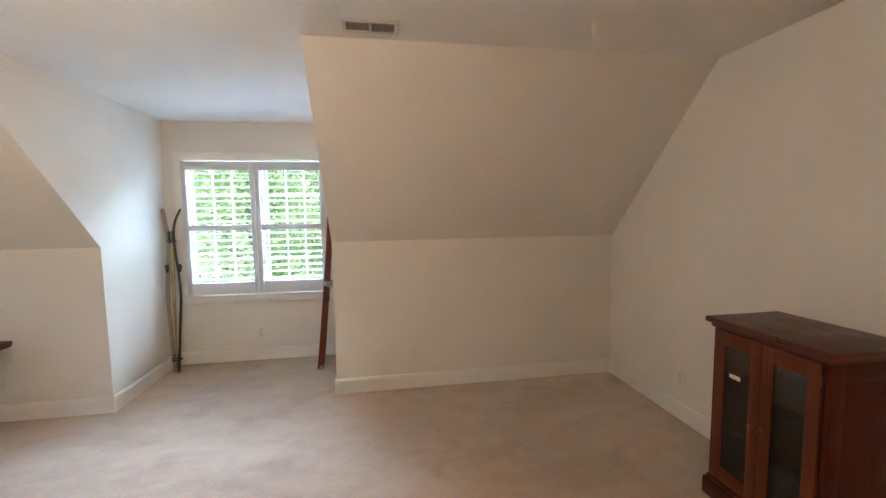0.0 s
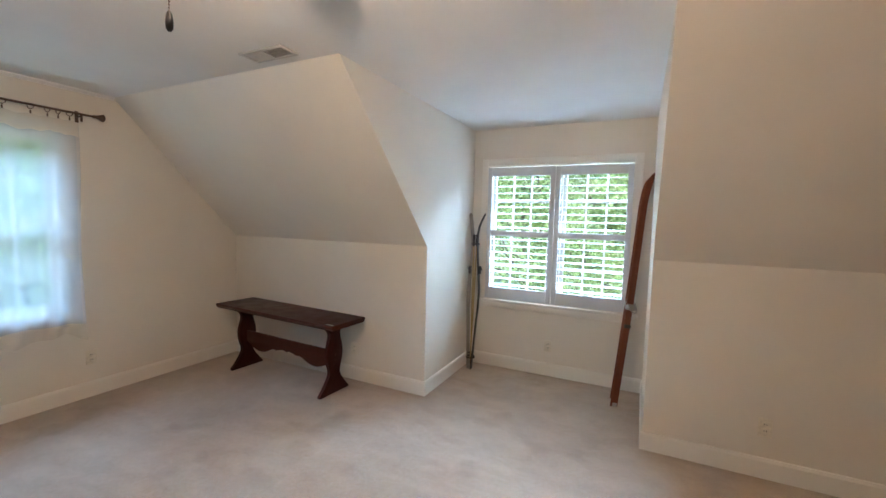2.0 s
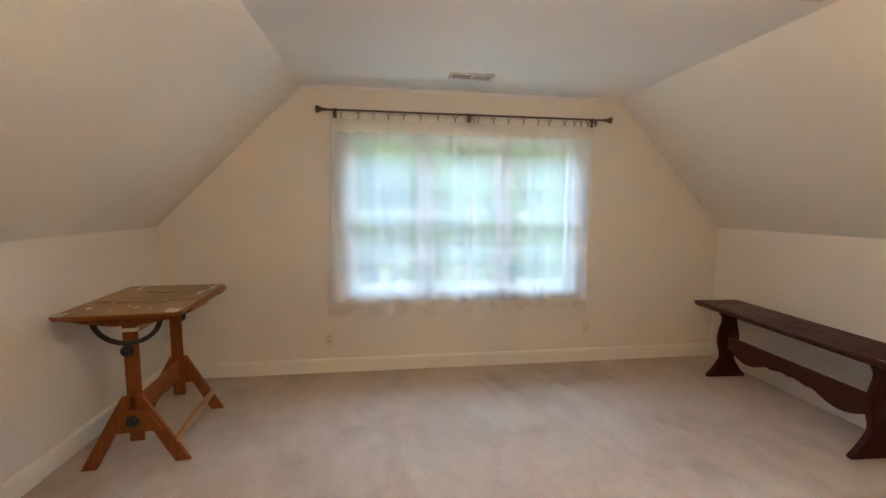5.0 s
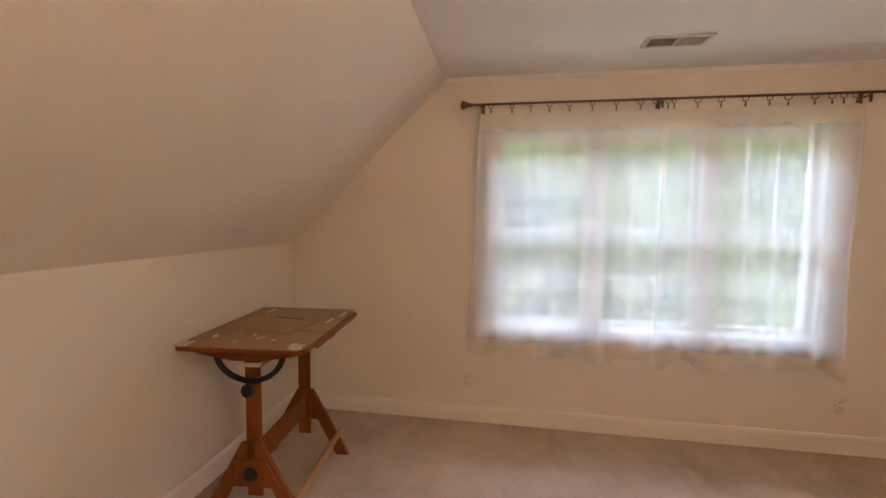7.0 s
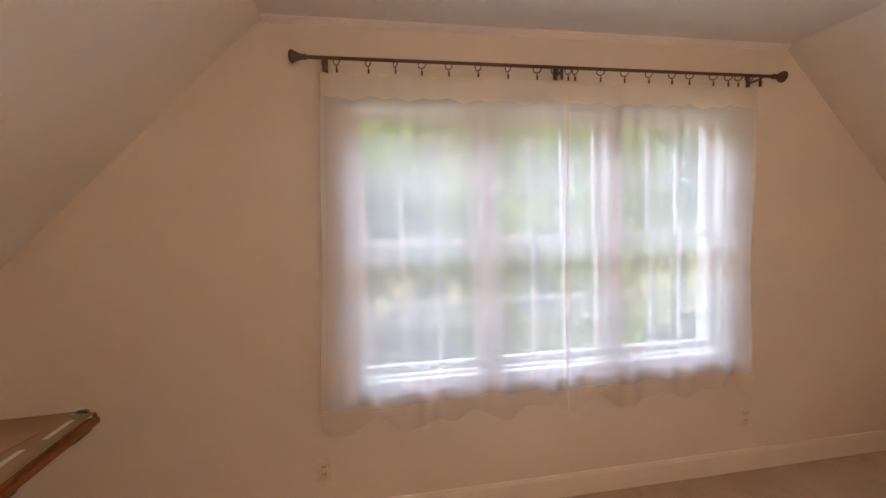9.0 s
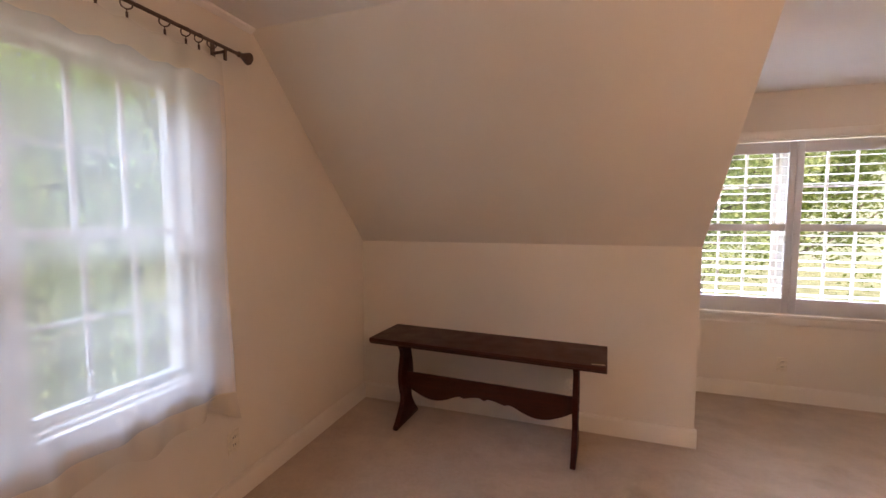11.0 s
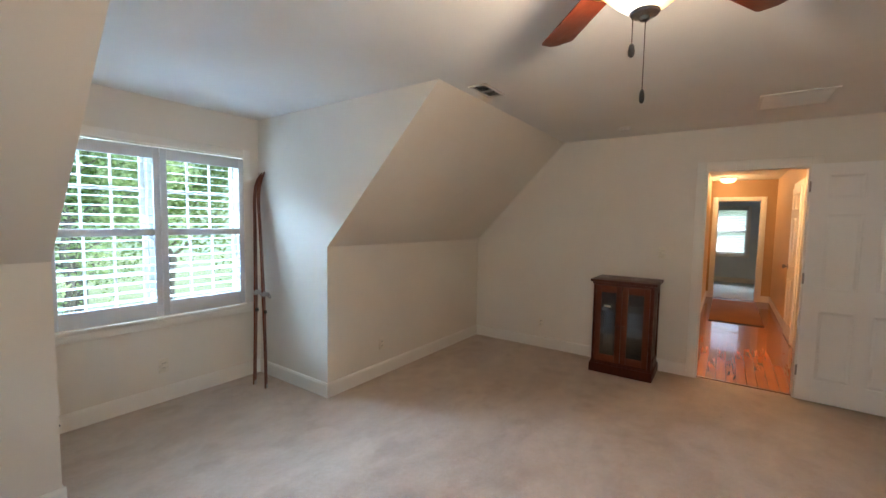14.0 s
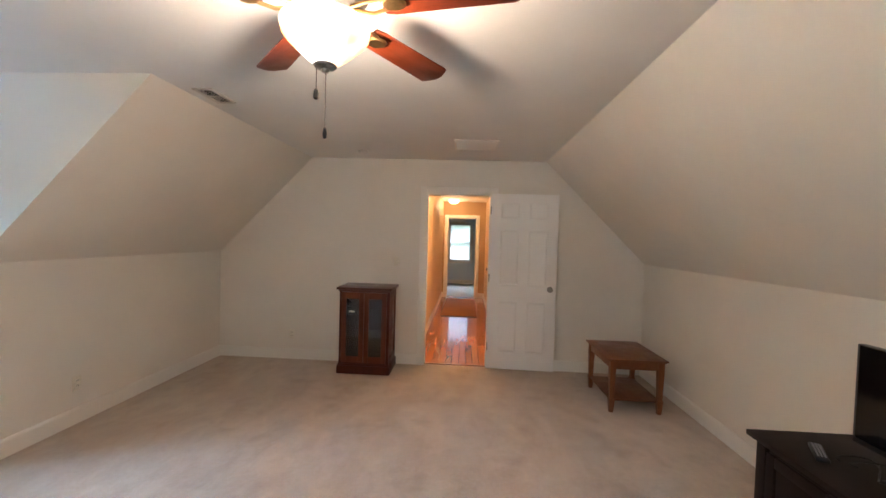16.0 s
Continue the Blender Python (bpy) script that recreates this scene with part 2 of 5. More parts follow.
def planks():
    m, nt, b = nodes("cherry_floor_boards")
    tc, mp = nt.nodes.new("ShaderNodeTexCoord"), nt.nodes.new("ShaderNodeMapping")
    br = nt.nodes.new("ShaderNodeTexBrick")
    br.inputs["Scale"].default_value, br.inputs["Brick Width"].default_value, br.inputs["Row Height"].default_value = 1.0, 1.1, 0.083
    br.inputs["Mortar Size"].default_value = 0.0015
    br.inputs["Color1"].default_value, br.inputs["Color2"].default_value = (0.30, 0.075, 0.022, 1), (0.42, 0.13, 0.04, 1)
    br.inputs["Mortar"].default_value = (0.05, 0.015, 0.006, 1)
    nt.links.new(tc.outputs["Object"], mp.inputs[0])
    nt.links.new(mp.outputs[0], br.inputs["Vector"])
    g = noise_of(nt, 4, 8, 0.6, (1, 14, 1))
    nt.links.new(mix(nt, 0.3, br.outputs["Color"], ramp(nt, g, [(0.3, (0.18, 0.04, 0.012)), (0.7, (0.50, 0.17, 0.06))])), b.inputs["Base Color"])
    b.inputs["Roughness"].default_value = 0.24
    b.inputs["Coat Weight"].default_value = 0.5
    bump(nt, b, g, 0.04, 0.001)
    return m


CARPET, PLANKS = carpet(), planks()
FARCARPET = paint("far_room_carpet", (0.58, 0.56, 0.50), 0.95, 200, 0.4)


# ---- mesh tools ----
def box(bm, a, b, bevel=0.0):
    vs = [bm.verts.new((x, y, z)) for x in (a[0], b[0]) for y in (a[1], b[1]) for z in (a[2], b[2])]
    fs = [bm.faces.new([vs[i] for i in q]) for q in ((0, 1, 3, 2), (4, 6, 7, 5), (0, 4, 5, 1), (2, 3, 7, 6), (0, 2, 6, 4), (1, 5, 7, 3))]
    if bevel:
        es = list({e for f in fs for e in f.edges})
        bmesh.ops.bevel(bm, geom=es, offset=bevel, segments=2, affect="EDGES", profile=0.5)


AX = {"x": lambda u, v, w: (w, u, v), "y": lambda u, v, w: (u, w, v), "z": lambda u, v, w: (u, v, w)}


def prism(bm, pts, axis, a, b, bevel=0.0):
    """The outline pts, drawn square to the axis, from a to b along it."""
    f = AX[axis]
    lo = [bm.verts.new(f(u, v, a)) for u, v in pts]
    hi = [bm.verts.new(f(u, v, b)) for u, v in pts]
    n = len(pts)
    fs = [bm.faces.new(lo[::-1]), bm.faces.new(hi)] + [bm.faces.new((lo[i], lo[(i + 1) % n], hi[(i + 1) % n], hi[i])) for i in range(n)]
    if bevel:
        es = list(fs[0].edges) + list(fs[1].edges)
        bmesh.ops.bevel(bm, geom=es, offset=bevel, segments=2, affect="EDGES", profile=0.5)
    bmesh.ops.recalc_face_normals(bm, faces=[q for q in bm.faces if q.is_valid])


def lathe(bm, profile, n=20, at=(0, 0, 0), axis="z", wave=None):
    f = AX[axis]
    rings = []
    for i, (r, h) in enumerate(profile):
        ring = []
        for k in range(n):
            t = 2 * math.pi * k / n
            q = r * (1 + (wave(t, h) if wave else 0))
            p = Vector(f(q * math.cos(t), q * math.sin(t), h)) + Vector(at)
            ring.append(bm.verts.new(p))
        rings.append(ring)
    for a, b in zip(rings, rings[1:]):
        for k in range(n):
            bm.faces.new((a[k], a[(k + 1) % n], b[(k + 1) % n], b[k]))
    bm.faces.new(rings[0][::-1])
    bm.faces.new(rings[-1])
    bmesh.ops.recalc_face_normals(bm, faces=bm.faces[:])


def tube(bm, pts, r, n=8):
    pts = [Vector(p) for p in pts]
    rings = []
    for i, p in enumerate(pts):
        d = (pts[min(i + 1, len(pts) - 1)] - pts[max(i - 1, 0)]).normalized()
        u = d.orthogonal().normalized() if not rings else (last - last.dot(d) * d).normalized()
        last = u
        v = d.cross(u)
        rr = r[i] if isinstance(r, (list, tuple)) else r
        rings.append([bm.verts.new(p + rr * (math.cos(2 * math.pi * k / n) * u + math.sin(2 * math.pi * k / n) * v)) for k in range(n)])
    for a, b in zip(rings, rings[1:]):
        for k in range(n):
            bm.faces.new((a[k], a[(k + 1) % n], b[(k + 1) % n], b[k]))
    bm.faces.new(rings[0][::-1])
    bm.faces.new(rings[-1])


def mesh_object(name, bm, mat, smooth=False):
    me = bpy.data.meshes.new(name)
    if smooth:
        for f in bm.faces:
            f.smooth = True
    bm.to_mesh(me)
    bm.free()
    me.materials.append(mat)
    if smooth:
        me.set_sharp_from_angle(angle=radians(38))
    return new(name, me)


def part(name, bm, mat, parent, label="", smooth=True):
    ob = mesh_object(name, bm, mat, smooth)
    ob.parent = parent
    if label:
        tagged(ob, label)
    return ob


def thing(name, label, category, m=None, group=""):
    ob = new(name)
    ob.empty_display_size = 0.1
    if m is not None:
        ob.matrix_world = m
    return tagged(ob, label, category, group)


def structure(name, bm, mat, label):
    return tagged(mesh_object(name, bm, mat), label, name.split("_")[0], kind="structure")


def boxes(*bs, bevel=0.0):
    bm = bmesh.new()
    for a, b in bs:
        box(bm, a, b, bevel)
    return bm


# ---- the room: measures ----
XW, XE, YS, YN = -3.63, 2.87, -1.10, 3.92
BS, BN, KNEE, CEILZ = 0.05, 2.81, 1.275, 2.425
DX0, DX1, DY = -1.28, 0.39, 4.92
T = 0.12
DOOR0, DOOR1, DOORH = 0.666, 1.42, 2.036

bm = boxes(((XW, YS, -0.1), (XE + 0.05, YN, 0)), ((DX0, YN, -0.1), (DX1, DY, 0)))
structure("floor", bm, CARPET, "beige cut-pile carpet with worn and soft trodden patches")

bm = boxes(((XW - T, BS, CEILZ), (XE + T, BN, CEILZ + T)), ((DX0 - T, BN, CEILZ), (DX1 + T, DY + T, CEILZ + T)))
structure("ceiling", bm, CEIL, "flat off-white painted ceiling")

# south knee wall and slope
bm = boxes(((XW - T, YS - T, -0.1), (XE + T, YS, KNEE)))
structure("wall_south", bm, WALL, "low cream painted knee wall under the roof slope")
bm = bmesh.new()
prism(bm, [(YS, KNEE), (BS, CEILZ), (BS, CEILZ + 0.17), (YS - T, KNEE + 0.05), (YS - T, KNEE)], "x", XW - T, XE + T)
structure("ceiling_slope_south", bm, WALL, "cream painted sloping ceiling")

# north knee walls and slopes on both sides of the dormer
for x0, x1 in ((XW - T, DX0 - 0.1), (DX1 + 0.1, XE + T)):
    bm = boxes(((x0, YN, -0.1), (x1, YN + T, KNEE)))
    structure("wall_north", bm, WALL, "low cream painted knee wall beside the dormer")
    bm = bmesh.new()
    prism(bm, [(YN, KNEE), (BN, CEILZ), (BN, CEILZ + 0.17), (YN + T, KNEE + 0.05), (YN + T, KNEE)], "x", x0, x1)
    structure("ceiling_slope_north", bm, WALL, "cream painted sloping ceiling")
for x0, x1 in ((DX0 - 0.1, DX0), (DX1, DX1 + 0.1)):
    bm = bmesh.new()
    prism(bm, [(YN, -0.1), (DY + T, -0.1), (DY + T, CEILZ), (BN, CEILZ), (YN, KNEE)], "x", x0, x1)
    structure("wall_dormer", bm, WALL, "cream painted cheek wall of the dormer")

# dormer end wall round its window
WX0, WX1, WZ0, WZ1 = -1.12, 0.235, 0.70, 2.06
bm = boxes(((DX0, DY, -0.1), (DX1, DY + T, WZ0)), ((DX0, DY, WZ1), (DX1, DY + T, CEILZ)),
           ((DX0, DY, WZ0), (WX0, DY + T, WZ1)), ((WX1, DY, WZ0), (DX1, DY + T, WZ1)))
structure("wall_window_north", bm, WALL, "cream painted end wall of the dormer")

# west gable round its triple window
VY0, VY1, VZ0, VZ1 = 0.42, 2.44, 0.73, 2.05
bm = bmesh.new()
prism(bm, [(YS, -0.1), (VY0, -0.1), (VY0, CEILZ), (BS, CEILZ), (YS, KNEE)], "x", XW - T, XW)
prism(bm, [(VY1, -0.1), (YN, -0.1), (YN, KNEE), (BN, CEILZ), (VY1, CEILZ)], "x", XW - T, XW)
box(bm, (XW - T, VY0, -0.1), (XW, VY1, VZ0))
box(bm, (XW - T, VY0, VZ1), (XW, VY1, CEILZ))
structure("wall_west", bm, WALL, "cream painted gable wall with a wide window")

# east gable round the door
bm = bmesh.new()
prism(bm, [(YS, -0.1), (DOOR0, -0.1), (DOOR0, CEILZ), (BS, CEILZ), (YS, KNEE)], "x", XE, XE + T)
prism(bm, [(DOOR1, -0.1), (YN, -0.1), (YN, KNEE), (BN, CEILZ), (DOOR1, CEILZ)], "x", XE, XE + T)
box(bm, (XE, DOOR0, DOORH), (XE + T, DOOR1, CEILZ))
structure("wall_east", bm, WALL, "cream painted gable wall with a doorway")

# baseboards: one run per wall
def baseboard(a, b, side):
    """From a to b on the floor; side: the way into the room."""
    bm = bmesh.new()
    d = Vector((b[0] - a[0], b[1] - a[1], 0))
    s = Vector((*side, 0))
    prof = [(0, 0), (0.014, 0), (0.014, 0.105), (0.008, 0.122), (0, 0.125)]
    lo = [bm.verts.new(Vector((*a, 0)) + s * u + Vector((0, 0, v))) for u, v in prof]
    hi = [bm.verts.new(Vector((*b, 0)) + s * u + Vector((0, 0, v))) for u, v in prof]
    bm.faces.new(lo), bm.faces.new(hi[::-1])
    for i in range(5):
        bm.faces.new((lo[i], hi[i], hi[(i + 1) % 5], lo[(i + 1) % 5]))
    bmesh.ops.recalc_face_normals(bm, faces=bm.faces[:])
    structure("baseboard", bm, TRIM, "white painted baseboard")


B = 0.014
for a, b, s in (((XW, YS), (XW, YN), (1, 0)), ((XW + B, YN), (DX0 + B, YN), (0, -1)), ((DX0, YN), (DX0, DY), (1, 0)),
                ((DX0 + B, DY), (DX1 - B, DY), (0, -1)), ((DX1, YN), (DX1, DY), (-1, 0)), ((DX1 - B, YN), (XE - B, YN), (0, -1)),
                ((XE, DOOR1 + 0.075), (XE, YN), (-1, 0)), ((XE, YS), (XE, DOOR0 - 0.075), (-1, 0)), ((XW + B, YS), (XE - B, YS), (0, 1))):
    baseboard(a, b, s)

# ---- the doorway and its open door ----
frame_thing = thing("door_frame", "white painted door casing round the open doorway", "door frame")
frame_thing["kind"] = "structure"
for x0, x1 in ((XE - 0.018, XE - 0.001), (XE + T + 0.001, XE + T + 0.018)):
    for a, b in (((x0, DOOR0 - 0.075, 0), (x1, DOOR0, DOORH + 0.075)), ((x0, DOOR1, 0), (x1, DOOR1 + 0.075, DOORH + 0.075)), ((x0, DOOR0, DOORH), (x1, DOOR1, DOORH + 0.075))):
        part("casing", boxes((a, b), bevel=0.004), TRIM, frame_thing)
for a, b in (((XE - 0.01, DOOR0 - 0.001, 0), (XE + T + 0.01, DOOR0 + 0.016, DOORH)), ((XE - 0.01, DOOR1 - 0.016, 0), (XE + T + 0.01, DOOR1 + 0.001, DOORH)),
             ((XE - 0.01, DOOR0 + 0.016, DOORH - 0.016), (XE + T + 0.01, DOOR1 - 0.016, DOORH + 0.001))):
    part("jamb", boxes((a, b)), TRIM, frame_thing)


def six_panel_door(name, m, width, height, label, knob=KNOBM, mat=DOORW, both=True):
    """A door leaf hinged at its origin, that runs along +x and is 35 mm thick along y."""
    door = thing(name, label, "door", m)
    th, rec = 0.035, 0.009
    mx, gap = 0.105 * width / 0.75, 0.095 * width / 0.75
    pw = (width - 2 * mx - gap) / 2
    rows = [(0.20, 0.80), (0.98, 1.62), (1.74, 1.94)]
    rows = [(a * height / 2.03, b * height / 2.03) for a, b in rows]
    bm = bmesh.new()
    cols = [(mx, mx + pw), (mx + pw + gap, width - mx)]
    box(bm, (0, rec, 0.01), (width, th - rec, height))
    for y0, y1 in ((0, rec), (th - rec, th)):
        for x0, x1 in ((0, mx), (mx + pw, mx + pw + gap), (width - mx, width)):
            box(bm, (x0, y0, 0.01), (x1, y1, height))
        zs = [0.01] + [v for r in rows for v in r] + [height]
        for z0, z1 in zip(zs[::2], zs[1::2]):
            for x0, x1 in cols:
                box(bm, (x0, y0, z0), (x1, y1, z1))
    part("leaf", bm, mat, door, smooth=False)
    for z0, z1 in rows:
        for x0, x1 in cols:
            bm = bmesh.new()
            i = 0.028
            for y0, y1 in ((rec, 0.002), (th - rec, th - 0.002)):
                a = [bm.verts.new(p) for p in ((x0 + 0.008, y0, z0 + 0.008), (x1 - 0.008, y0, z0 + 0.008), (x1 - 0.008, y0, z1 - 0.008), (x0 + 0.008, y0, z1 - 0.008))]
                b = [bm.verts.new(p) for p in ((x0 + i, y1, z0 + i), (x1 - i, y1, z0 + i), (x1 - i, y1, z1 - i), (x0 + i, y1, z1 - i))]
                bm.faces.new(b)
                for k in range(4):
                    bm.faces.new((a[k], a[(k + 1) % 4], b[(k + 1) % 4], b[k]))
            bmesh.ops.recalc_face_normals(bm, faces=bm.faces[:])
            part("panel", bm, mat, door, smooth=False)
    for sgn, y in ((-1, 0), (1, th)):
        bm = bmesh.new()
        lathe(bm, [(0.033, 0), (0.033, 0.006), (0.012, 0.012), (0.011, 0.03), (0.024, 0.038), (0.029, 0.05), (0.024, 0.062), (0.008, 0.067)], 20, (0, 0, 0), "y")
        if sgn < 0:
            bmesh.ops.scale(bm, vec=(1, -1, 1), verts=bm.verts[:])
            bmesh.ops.recalc_face_normals(bm, faces=bm.faces[:])
        bmesh.ops.translate(bm, vec=(width - 0.07, y, 0.955), verts=bm.verts[:])
        part("door_knob", bm, knob, door, "round satin metal door knob")
    for z in (0.22, 1.02, 1.80):
        bm = boxes(((-0.006, -0.002, z), (0.004, 0.004, z + 0.09)))
        tube(bm, [(-0.004, -0.006, z), (-0.004, -0.006, z + 0.09)], 0.006)
        part("hinge", bm, knob, door)
    return door


# leaf swung right back to the wall, its hinge at the south jamb
six_panel_door("door_1", pose(XE - 0.058, DOOR0 + 0.004, 0.004, 0, 0, -92.5), 0.762, 2.035, "open white six-panel door folded back against the cream wall")

# ---- windows ----
def sash_window(parent, axis, at, u0, u1, z0, z1, cols, rows, depth=0.035, out=1):
    """Double-hung window in the opening u0..u1, z0..z1 on the plane at; each sash with its bars."""
    def put(name, u_a, z_a, u_b, z_b, d0, d1, mat, label="", bevel=0.003):
        d0, d1 = sorted((at + out * d0, at + out * d1))
        a, b = ((d0, u_a, z_a), (d1, u_b, z_b)) if axis == "x" else ((u_a, d0, z_a), (u_b, d1, z_b))
        ob = part(name, boxes((a, b), bevel=bevel), mat, parent, label)
        return ob
    zm = (z0 + z1) / 2
    for za, zb, d in ((zm - 0.02, z1, depth), (z0, zm + 0.02, 0.0)):
        s = 0.034
        for ua, ub, zc, zd in ((u0, u0 + s, za, zb), (u1 - s, u1, za, zb), (u0 + s, u1 - s, za, za + s), (u0 + s, u1 - s, zb - s, zb)):
            put("sash_rail", ua, zc, ub, zd, d, d + 0.03, TRIM)
        for k in range(1, cols):
            u = u0 + s + (u1 - u0 - 2 * s) * k / cols
            put("muntin", u - 0.008, za + s, u + 0.008, zb - s, d + 0.006, d + 0.024, TRIM, bevel=0)
        for k in range(1, rows):
            z = za + s + (zb - za - 2 * s) * k / rows
            put("muntin", u0 + s, z - 0.008, u1 - s, z + 0.008, d + 0.007, d + 0.023, TRIM, bevel=0)
        pane = put("pane", u0 + s, za + s, u1 - s, zb - s, d + 0.013, d + 0.016, GLASS, "clear window glass", bevel=0)
        pane.visible_shadow = False


def window_surround(parent, axis, wall, inner, u0, u1, z0, z1, stool=True, cw=0.065):
    """Casing on the wall's room side, jambs in its thickness, stool and apron. inner: the way into the room."""
    def put(name, ua, za, ub, zb, d0, d1, bevel=0.004):
        d0, d1 = sorted((wall + inner * d0, wall + inner * d1))
        a, b = ((d0, ua, za), (d1, ub, zb)) if axis == "x" else ((ua, d0, za), (ub, d1, zb))
        part(name, boxes((a, b), bevel=bevel), TRIM, parent)
    for ua, ub, za, zb in ((u0 - cw, u0, z0, z1 + cw), (u1, u1 + cw, z0, z1 + cw), (u0, u1, z1, z1 + cw)):
        put("casing", ua, za, ub, zb, 0.001, 0.018)
    put("window_sill", u0 - cw - 0.02, z0 - 0.025, u1 + cw + 0.02, z0, -0.05, 0.038)
    put("apron", u0 - cw, z0 - 0.085, u1 + cw, z0 - 0.026, 0.001, 0.014)
    for ua, ub, za, zb in ((u0 - 0.001, u0 + 0.012, z0, z1), (u1 - 0.012, u1 + 0.001, z0, z1), (u0 + 0.012, u1 - 0.012, z1 - 0.012, z1 + 0.001), (u0 + 0.012, u1 - 0.012, z0 - 0.001, z0 + 0.012)):
        put("jamb", ua, za, ub, zb, 0.0, -T - 0.06, bevel=0)


window_1 = thing("window_1", "white triple double-hung window with divided lights", "window")
window_1["kind"] = "structure"
window_surround(window_1, "x", XW, 1, VY0, VY1, VZ0, VZ1)
UNITS = ((VY0 + 0.012, 1.044), (1.122, 1.732), (1.822, VY1 - 0.012))
for u0, u1 in UNITS:
    sash_window(window_1, "x", XW - 0.05, u0, u1, VZ0 + 0.012, VZ1 - 0.012, 3, 2, out=-1)
for u0, u1 in ((1.044, 1.122), (1.732, 1.822)):
    part("mullion", boxes(((XW - T - 0.03, u0, VZ0 + 0.012), (XW - 0.005, u1, VZ1 - 0.012)), bevel=0.003), TRIM, window_1)

window_2 = thing("window_2", "white double window in the dormer, behind plantation shutters", "window")
window_2["kind"] = "structure"
window_surround(window_2, "y", DY, -1, WX0, WX1, WZ0, WZ1)
WM = (WX0 + WX1) / 2
for u0, u1 in ((WX0 + 0.012, WM - 0.05), (WM + 0.05, WX1 - 0.012)):
    sash_window(window_2, "y", DY + 0.10, u0, u1, WZ0 + 0.012, WZ1 - 0.012, 3, 2)
part("mullion", boxes(((WM - 0.05, DY + 0.08, WZ0 + 0.012), (WM + 0.05, DY + T + 0.05, WZ1 - 0.012)), bevel=0.003), TRIM, window_2)


def shutter(x0, x1, z0, z1):
    """A plantation shutter panel with two tiers of slats."""
    ob = thing("window_shutter", "white painted plantation shutter with open slats, closed over the dormer window", "shutter", pose(x0, DY - 0.026, z0), "shutters of the dormer window")
    w, h, st = x1 - x0, z1 - z0, 0.045
    rails = [(0, 0.115), (0.640, 0.695), (h - 0.085, h)]
    for a, b in ((0, st), (w - st, w)):
        part("stile", boxes(((a, 0, 0), (b, 0.026, h)), bevel=0.003), SHUT, ob)
    for a, b in rails:
        part("rail", boxes(((st, 0, a), (w - st, 0.026, b)), bevel=0.002), SHUT, ob)
    me = None
    for (_, za), (zb, _) in zip(rails, rails[1:]):
        n = 8
        for k in range(n):
            z = za + (zb - za) * (k + 0.5) / n
            if me is None:
                bm = bmesh.new()
                pts = [(-0.031, 0.0), (-0.018, 0.0024), (0, 0.0031), (0.018, 0.0024), (0.031, 0.0), (0.018, -0.0024), (0, -0.0031), (-0.018, -0.0024)]
                prism(bm, pts, "x", st + 0.001, w - st - 0.001)
                s = part("slat", bm, SHUT, ob)
                me = s.data
            else:
                s = new("slat", me)
                s.parent = ob
            s.matrix_basis = pose(0, 0.013, z, 4.5)
    for z in (0.12, 0.45, 0.9, 1.2):
        part("hinge", boxes(((-0.004 if x0 < -0.8 else w - 0.004, -0.006, z), (0.004 if x0 < -0.8 else w + 0.004, 0.004, z + 0.05))), WHITEP, ob)
    return ob


shutter(WX0 + 0.004, WM - 0.002, WZ0 + 0.013, WZ1 - 0.024)
shutter(WM + 0.002, WX1 - 0.006, WZ0 + 0.013, WZ1 - 0.024)

# ---- hall and far room ----
HX0, HX1, HY0, HY1 = XE + T, 8.40, 0.47, 1.54
FY0, FY1, FX1 = -0.9, 2.6, 11.5
structure("floor_hall", boxes(((XE + 0.05, HY0, -0.1), (HX1 + T, HY1, -0.004))), PLANKS, "glossy reddish cherry floor boards")
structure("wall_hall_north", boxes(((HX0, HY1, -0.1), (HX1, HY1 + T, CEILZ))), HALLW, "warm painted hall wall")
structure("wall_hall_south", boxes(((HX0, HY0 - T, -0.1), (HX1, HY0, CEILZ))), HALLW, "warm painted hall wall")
structure("ceiling_hall", boxes(((HX0, HY0 - T, CEILZ), (HX1, HY1 + T, CEILZ + T))), CEIL, "off-white hall ceiling")
FD0, FD1, FDH = 0.70, 1.42, 2.01
structure("wall_hall_end", boxes(((HX1, FY0, -0.1), (HX1 + T, FD0, CEILZ)), ((HX1, FD1, -0.1), (HX1 + T, FY1, CEILZ)), ((HX1, FD0, FDH), (HX1 + T, FD1, CEILZ))), HALLSHADE, "warm painted wall at the end of the hall, its shade put into the colour")
fr = thing("door_frame", "white door casing at the end of the hall", "door frame")
fr["kind"] = "structure"
for a, b in (((HX1 - 0.018, FD0 - 0.08, 0), (HX1 - 0.001, FD0, FDH + 0.08)), ((HX1 - 0.018, FD1, 0), (HX1 - 0.001, FD1 + 0.08, FDH + 0.08)), ((HX1 - 0.018, FD0, FDH), (HX1 - 0.001, FD1, FDH + 0.08))):
    part("casing", boxes((a, b), bevel=0.003), TRIM, fr)
for a, b in (((HX1 - 0.01, FD0 - 0.001, 0), (HX1 + T, FD0 + 0.015, FDH)), ((HX1 - 0.01, FD1 - 0.015, 0), (HX1 + T, FD1 + 0.001, FDH))):
    part("jamb", boxes((a, b)), TRIM, fr)
structure("floor_far_room", boxes(((HX1 + T, FY0, -0.1), (FX1, FY1, 0))), FARCARPET, "pale carpet of the far room")
structure("ceiling_far_room", boxes(((HX1 + T, FY0, CEILZ), (FX1, FY1, CEILZ + T))), CEIL, "ceiling of the far room")
